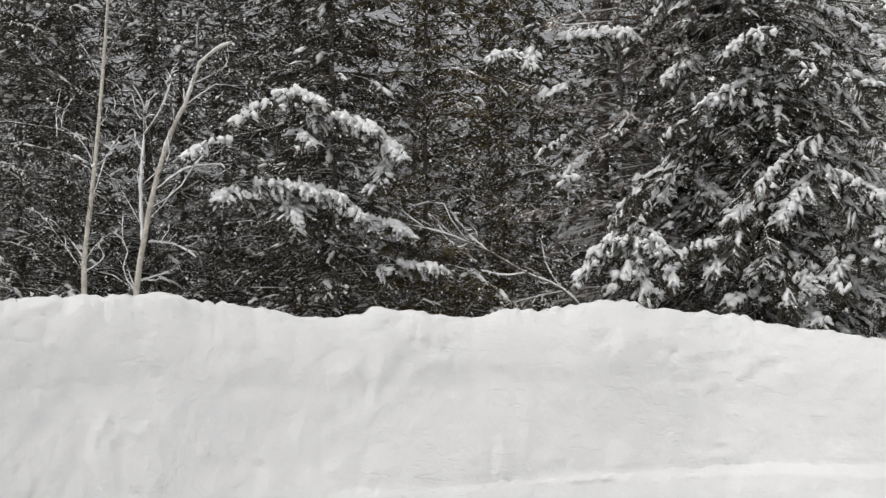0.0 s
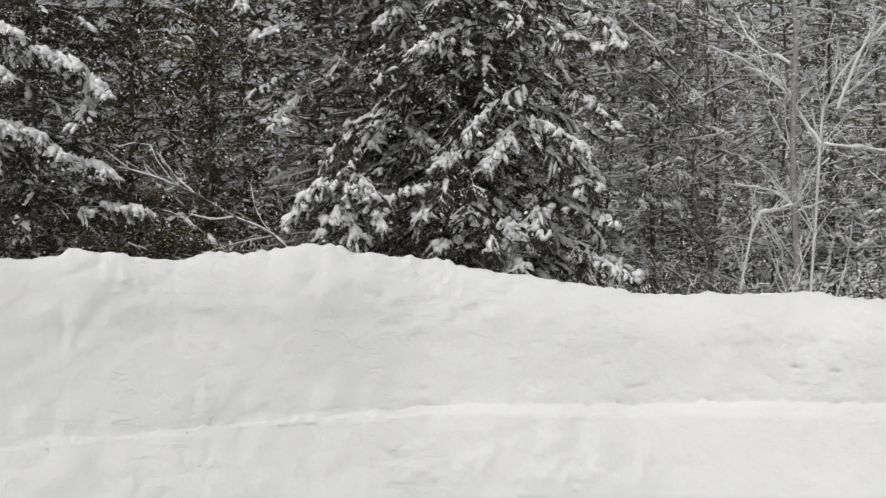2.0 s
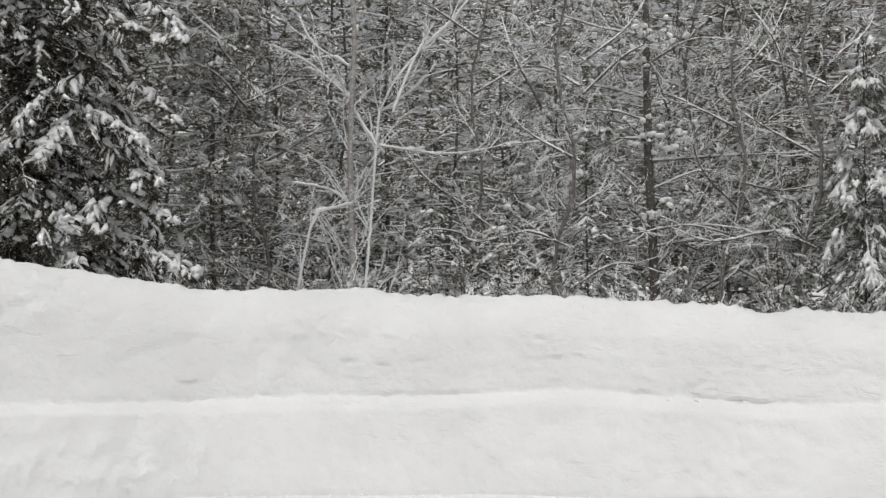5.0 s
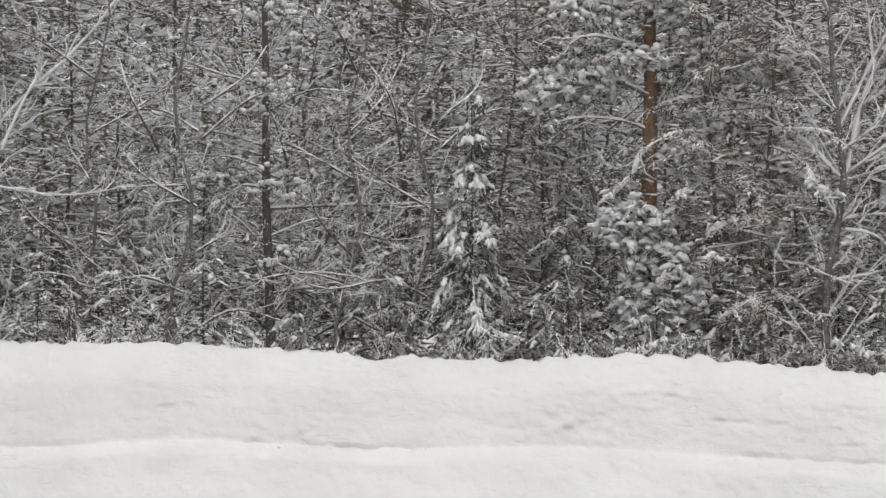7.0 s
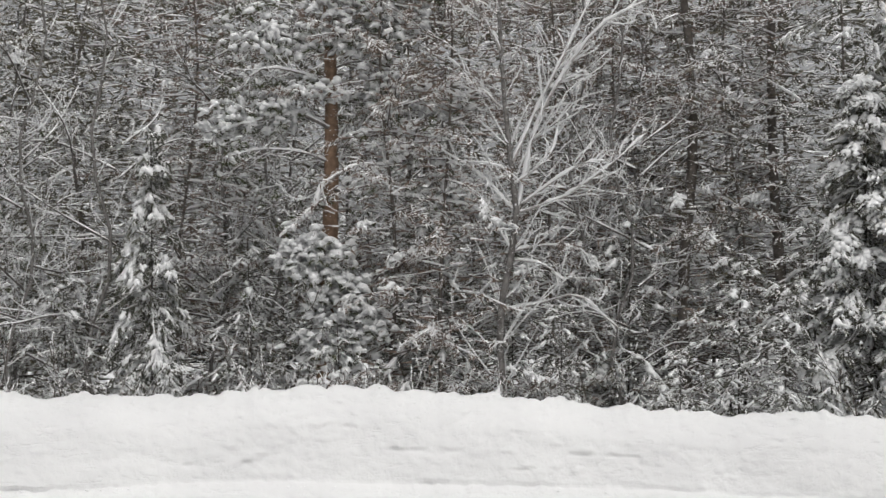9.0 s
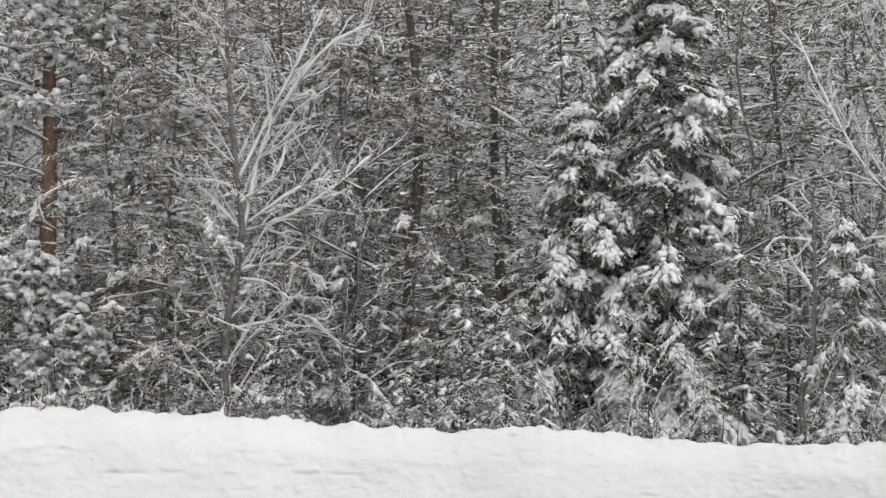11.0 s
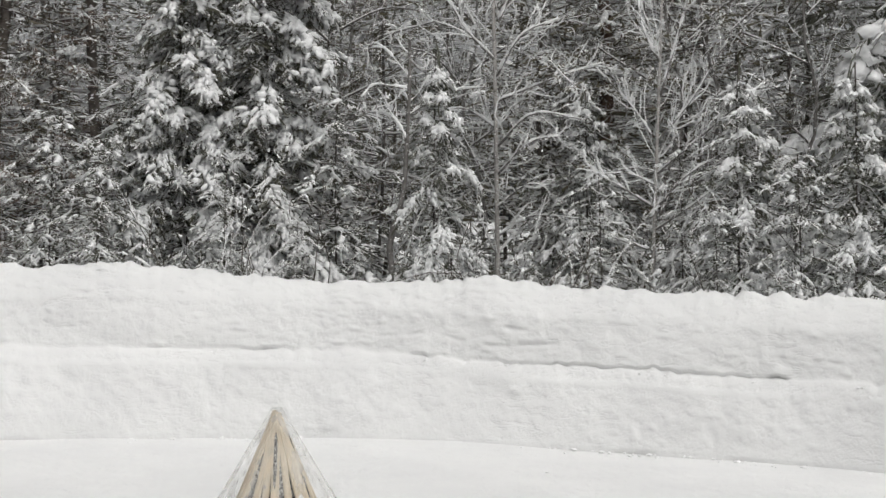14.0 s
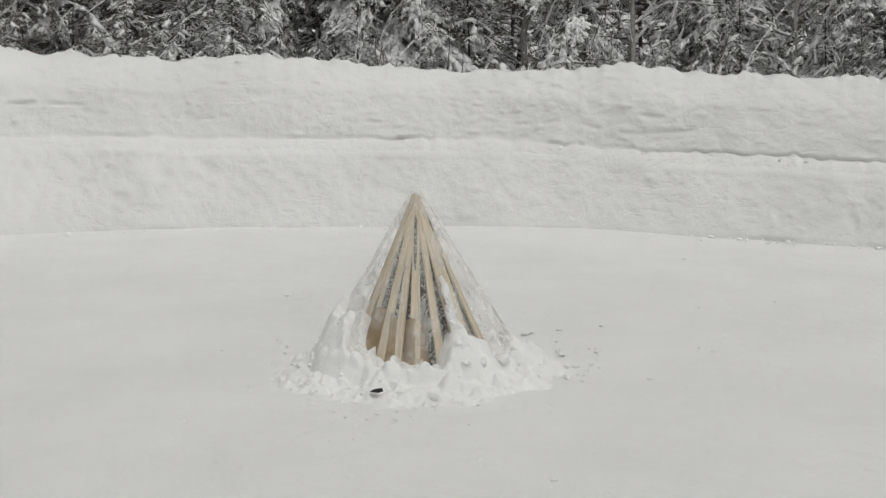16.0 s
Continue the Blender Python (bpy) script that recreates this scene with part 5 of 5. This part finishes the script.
# ---- undergrowth: bare snowy brush between the stems ----
def undergrowth():
    rng = np.random.default_rng(8)
    soup = Soup()
    for i in range(640):
        az = rng.uniform(-22, 108)
        if (az < 18 or az > 52) and rng.random() < 0.7:
            continue
        d = 21.5 + 14 * rng.random() ** 1.4
        x, y = polar(az, d)
        h = rng.uniform(1.0, 3.4)
        for k in range(rng.integers(2, 4)):
            top = np.array([x, y, 0.2]) + np.array([rng.normal(0, 1.3), rng.normal(0, 0.9), h * rng.uniform(0.4, 1)])
            pts = spline([(x, y, 0.1), (np.array([x, y, 0.1]) + top) / 2 + rng.normal(0, 0.22, 3) + UP * 0.25, top], 5)
            tube(soup, pts, np.linspace(0.014, 0.005, 5), 3)
            twigs_on(rng, soup, pts, 0.26, 0.8, 0.022, 2, 0.02)
    ob = new("undergrowth", soup.mesh("undergrowth", THICKET, False))
    tagged(ob, "bare snow-dusted brush under the forest trees", "brush", kind="stuff")


undergrowth()


# ---- the shrub shelter in the yard: laths under a plastic sheet, half snowed in ----
def plain_material(name, a, b, scale=8.0, rough=0.7, stretch=(1, 1, 1), bump=0.0):
    m, n, l, bs = mat(name, rough)
    mp = n.new("ShaderNodeMapping")
    mp.inputs["Scale"].default_value = stretch
    l.new(n.new("ShaderNodeTexCoord").outputs["Object"], mp.inputs["Vector"])
    f = noise_node(n, l, scale, 5, 0.6, mp.outputs[0])
    l.new(ramp(n, l, f, 0.3, 0.72, a, b), bs.inputs["Base Color"])
    if bump:
        bumped(n, l, bs, f, bump, 0.01)
    return m


LATH = plain_material("pale_lath_wood", (0.48, 0.39, 0.28), (0.76, 0.67, 0.53), 6.0, 0.65, (14, 14, 1), 0.2)
BURLAP = plain_material("burlap", (0.18, 0.12, 0.065), (0.4, 0.29, 0.165), 40.0, 0.95, (1, 1, 1), 0.6)
BLACK = plain_material("black_rubber", (0.012, 0.012, 0.013), (0.03, 0.03, 0.03), 20.0, 0.5)


def net_material():
    """Dark woven cover, rimed with specks of snow."""
    m, n, l, b = mat("rimed_dark_cloth", 0.9)
    speck = ramp(n, l, noise_node(n, l, 62.0, 3, 0.65), 0.5, 0.58, (0.03, 0.024, 0.02), (0.52, 0.5, 0.47))
    l.new(speck, b.inputs["Base Color"])
    return m


def film_material():
    """Milky plastic sheet; streaks of higher alpha stand in for highlights on its wrinkles."""
    m, n, l, b = mat("plastic_sheet", 0.28)
    b.inputs["Base Color"].default_value = (0.8, 0.8, 0.78, 1)
    b.inputs["Specular IOR Level"].default_value = 0.5
    mp = n.new("ShaderNodeMapping")
    mp.inputs["Scale"].default_value = (9, 9, 1.4)
    l.new(n.new("ShaderNodeTexCoord").outputs["Object"], mp.inputs["Vector"])
    f = noise_node(n, l, 1.3, 3, 0.5, mp.outputs[0])
    r = n.new("ShaderNodeMapRange")
    r.inputs[1].default_value, r.inputs[2].default_value, r.inputs[3].default_value, r.inputs[4].default_value = 0.4, 0.74, 0.08, 0.46
    l.new(f, r.inputs[0])
    l.new(r.outputs[0], b.inputs["Alpha"])
    bumped(n, l, b, f, 0.4, 0.02)
    return m


NET, FILM = net_material(), film_material()
SX, SY, TIP, BASE = 8.9, 1.6, 1.13, 0.52
TO_EYE = math.atan2(-0.16 - SY, 0.43 - SX)


def lath_mesh(length, width, thick, seed):
    """A sawn lath along z, its foot at the origin, slightly warped, with chamfered edges."""
    rng = np.random.default_rng(seed)
    z = np.linspace(0, length, 7)
    bow = 0.006 * np.sin(z / length * math.pi) * rng.uniform(-1, 1)
    c = 0.004
    ring = np.array([(-width / 2 + c, -thick / 2), (width / 2 - c, -thick / 2), (width / 2, -thick / 2 + c), (width / 2, thick / 2 - c), (width / 2 - c, thick / 2), (-width / 2 + c, thick / 2), (-width / 2, thick / 2 - c), (-width / 2, -thick / 2 + c)])
    v = np.array([(x * (1 - 0.5 * k / length), y + b, k) for k, b in zip(z, bow) for x, y in ring])
    q = [(i * 8 + j, i * 8 + (j + 1) % 8, (i + 1) * 8 + (j + 1) % 8, (i + 1) * 8 + j) for i in range(6) for j in range(8)]
    me = mesh("lath", v, [], q, LATH, False)
    return me


def cone_cloth(name, r_low, r_high, z_low, z_high, material, pleat, seed, a0=0.0, a1=2 * math.pi, ragged=0.0, side_flare=0.0, n=120, rows=18):
    rng = np.random.default_rng(seed)
    v = []
    for i in range(n + 1):
        a = a0 + (a1 - a0) * i / n
        off = ragged * noise.noise(Vector((math.cos(a) * 3, math.sin(a) * 3, seed)))
        flare = 1 + side_flare * abs(math.sin(a - TO_EYE)) ** 2
        for k in range(rows + 1):
            u = k / rows
            z = z_low + (z_high + off - z_low) * u
            f = 1 - z / TIP
            r = r_high + (r_low * flare - r_high) * (1 - u)
            r += pleat * f * (0.6 * math.sin(a * 16 + 1.5 * noise.noise(Vector((a, z * 2, seed)))) + 0.9 * noise.noise(Vector((math.cos(a) * 5, math.sin(a) * 5, z * 1.5 + seed))))
            v.append((r * math.cos(a), r * math.sin(a), z))
    m = rows + 1
    q = [(i * m + k, (i + 1) * m + k, (i + 1) * m + k + 1, i * m + k + 1) for i in range(n) for k in range(rows)]
    return mesh(name, v, [], q, material)


def shelter():
    ob = new("shrub_shelter")
    ob.location = (SX, SY, 0)
    tagged(ob, "cone of pale laths wrapped in plastic, half buried in snow", "plant shelter")
    rng = np.random.default_rng(3)
    count = 20
    for k in range(count):
        a = TO_EYE + (k + rng.uniform(-0.22, 0.22)) * 2 * math.pi / count
        r = BASE * (1 - 0.05 * (k % 2))
        foot = Vector((r * math.cos(a), r * math.sin(a), -0.05))
        top = Vector((0.012 * math.cos(a + 0.5), 0.012 * math.sin(a + 0.5), TIP - 0.02 + rng.uniform(-0.04, 0.01)))
        d = top - foot
        p = part("lath", lath_mesh(d.length, rng.uniform(0.056, 0.078), 0.018, k), ob)
        z = d.normalized()
        x = Vector((-math.sin(a), math.cos(a), 0))
        y = z.cross(x)
        p.matrix_parent_inverse = Matrix.Identity(4)
        p.matrix_basis = Matrix.Translation(foot) @ Matrix((x, y, z)).transposed().to_4x4()
    part("dark_cover", cone_cloth("dark_cover", BASE * 0.9, BASE * 0.15, -0.02, 0.92, NET, 0.03, 4, ragged=0.12), ob, "dark cloth cover speckled with rime")
    part("burlap", cone_cloth("burlap", BASE * 0.955, BASE * 0.62, -0.02, 0.38, BURLAP, 0.03, 6, TO_EYE - 1.25, TO_EYE + 0.15, ragged=0.12, n=50), ob, "coarse brown burlap round the lower laths")
    part("plastic_sheet", cone_cloth("plastic_sheet", BASE * 1.15, 0.03, -0.02, TIP + 0.005, FILM, 0.035, 9, side_flare=0.17, n=150, rows=26), ob, "clear crinkled plastic sheet, milky, with wrinkle highlights painted in")


shelter()


def snow_heap():
    """Broken snow heaped round the foot of the shelter, plastered up its side."""
    rng = np.random.default_rng(12)
    n, m = 420, 100
    k = 1500
    la, lr = rng.uniform(0, 6.28, k), 0.38 + 0.85 * rng.random(k) ** 1.1
    lx, ly = lr * np.cos(la), lr * np.sin(la)
    ls = (0.012 + 0.05 * rng.random(k) ** 2.2) * np.where(lr > 0.95, 0.6, 1.0)
    lh = ls * rng.uniform(0.35, 0.9, k)
    tilt = rng.normal(0, 0.3, (2, k))
    v = []
    for i in range(n):
        a = 2 * math.pi * i / n
        edge = 0.98 + 0.2 * noise.noise(Vector((math.cos(a) * 1.7, math.sin(a) * 1.7, 2))) + 0.12 * noise.noise(Vector((math.cos(a) * 5, math.sin(a) * 5, 5)))
        left = max(0.0, math.cos(a - TO_EYE + 1.6)) ** 2.2
        right = max(0.0, math.cos(a - TO_EYE - 0.62)) ** 14
        r = 0.2 + (edge - 0.2) * np.linspace(0, 1, m)
        x, y = r * math.cos(a), r * math.sin(a)
        fall = np.clip(1 - np.maximum(0, r - 0.42) / (edge - 0.42), 0, 1)
        z = 0.1 * fall ** 1.5
        # snow plastered on the sheet: it follows the slope of the cone
        cone = 1.1 * (1 - (r - 0.045) / (0.6 * (1 + 0.17 * abs(math.sin(a - TO_EYE)) ** 2)))
        ragged = noise.noise(Vector((math.cos(a) * 6, math.sin(a) * 6, 4)))
        top = max(0.42 * left * (1 + 0.3 * ragged), 0.28 * right, 0.11 + 0.07 * ragged)
        z = np.maximum(z, np.clip(cone, 0, top))
        dx, dy = x[:, None] - lx, y[:, None] - ly
        q = 1 - (dx ** 2 + dy ** 2) / ls ** 2
        cap = np.where(q > 0, np.sqrt(np.maximum(q, 0)) * lh + (dx * tilt[0] + dy * tilt[1]) * (q > 0), 0).max(axis=1)
        fine = np.array([0.045 * noise.noise(Vector((b * 5, c * 5, 1))) + 0.018 * noise.noise(Vector((b * 15, c * 15, 3))) + 0.01 * noise.noise(Vector((b * 34, c * 34, 8))) for b, c in zip(x, y)])
        z = z + (0.9 * cap + fine) * np.minimum(1, 3 * fall + 0.05) - 0.03 * (1 - fall) ** 3
        v += list(zip(x, y, z))
    q = [(i * m + k, i * m + k + 1, ((i + 1) % n) * m + k + 1, ((i + 1) % n) * m + k) for i in range(n) for k in range(m - 1)]
    ob = new("snow_mound", mesh("snow_mound", v, [], q, SNOW_HEAP))
    ob.location = (SX, SY, 0)
    tagged(ob, "loose broken snow heaped round the foot of the shelter", "snow heap")
    chunks = Soup()
    for k in range(130):
        a, r = rng.uniform(0, 6.28), 0.95 + abs(rng.normal(0, 0.22))
        w = 0.006 + 0.02 * rng.random() ** 3
        lumps(chunks, np.array([[r * math.cos(a), r * math.sin(a), w * 0.1]]), np.array([[w * 1.5, w, w * 0.6]]), rng, np.array([[math.cos(a * 3), math.sin(a * 3), 0.1]]))
    for k in rng.choice(len(v), 300):
        x, y, z = v[k]
        r = math.hypot(x, y)
        if 0.5 < r < 1.1 and rng.random() < 0.35 + r:
            w = 0.008 + 0.03 * rng.random() ** 2.2
            lumps(chunks, np.array([[x, y, z - 0.15 * w]]), np.array([[w * 1.4, w, w * 0.7]]), rng, rng.normal(0, 1, (1, 3)) * [1, 1, 0.4])
    # a strip of snow caught on the cloth beside the open gap
    for k in range(30):
        u = k / 29
        a, r = TO_EYE + 0.6 + rng.normal(0, 0.025), 0.27 + 0.2 * u
        w = rng.uniform(0.014, 0.024) * (0.7 + 0.8 * u)
        lumps(chunks, np.array([[r * math.cos(a), r * math.sin(a), 0.6 - 0.36 * u]]), np.array([[w * 2.4, w * 1.2, w]]), rng, np.array([[math.cos(a) * 0.5, math.sin(a) * 0.5, -0.9]]))
    c = new("snow_chunk", chunks.mesh("snow_chunk", SNOW_HEAP, False))
    c.location = (SX, SY, 0)
    tagged(c, "small chunks of broken snow strewn round the shelter", "snow chunks", kind="stuff")


snow_heap()


def black_scrap():
    bm = bmesh.new()
    pts = [(-0.05, -0.02, 0), (0.045, -0.025, 0), (0.05, 0.02, 0), (-0.03, 0.03, 0)]
    low = [bm.verts.new(p) for p in pts]
    high = [bm.verts.new((x * 0.7 - 0.01, y * 0.6, 0.018 + 0.012 * (x < 0))) for x, y, _ in pts]
    bm.faces.new(low[::-1]), bm.faces.new(high)
    for i in range(4):
        bm.faces.new((low[i], low[(i + 1) % 4], high[(i + 1) % 4], high[i]))
    me = bpy.data.meshes.new("black_scrap")
    bm.to_mesh(me)
    me.materials.append(BLACK)
    ob = new("black_scrap", me)
    ob.matrix_world = pose(8.1, 1.69, 0.055, 0, 0, 80) @ Matrix.Scale(0.75, 4)
    tagged(ob, "small black rubber scrap lying on the snow", "scrap")


black_scrap()


# ---- falling snow between the yard and the trees ----
def falling_snow():
    """Flakes in the air, evenly strewn through the space between the yard and the trees."""
    rng = np.random.default_rng(21)
    soup = Soup()
    n = 70000
    az, d = np.radians(rng.uniform(-22, 106, n)), 30 * rng.uniform(0.004, 1, n) ** (1 / 3)
    low = (along(CREST, np.degrees(az)) - 2.4) / (along(FOOT, np.degrees(az)) + 1.2)
    z = 2.4 + d * (low + (0.285 - low) * rng.random(n))
    c = np.stack([0.3 + d * np.sin(az), d * np.cos(az), z], axis=1)
    size = rng.uniform(0.005, 0.012, (n, 1, 1)) * rng.uniform(0.6, 1.3, (n, 4, 1))
    turn = unit(rng.normal(0, 1, (n, 4, 3)) * 0.35 + np.array([(1, 1, 1), (1, -1, -1), (-1, 1, -1), (-1, -1, 1)], dtype=float))
    f = np.array([(0, 1, 2), (0, 3, 1), (0, 2, 3), (1, 3, 2)])
    soup.add((turn * size + c[:, None]).reshape(-1, 3), (f[None] + np.arange(n)[:, None, None] * 4).reshape(-1, 3))
    ob = new("falling_snow", soup.mesh("falling_snow", SNOW_SOFT))
    tagged(ob, "white snowflakes falling through the air", "snowflakes", kind="stuff")


falling_snow()
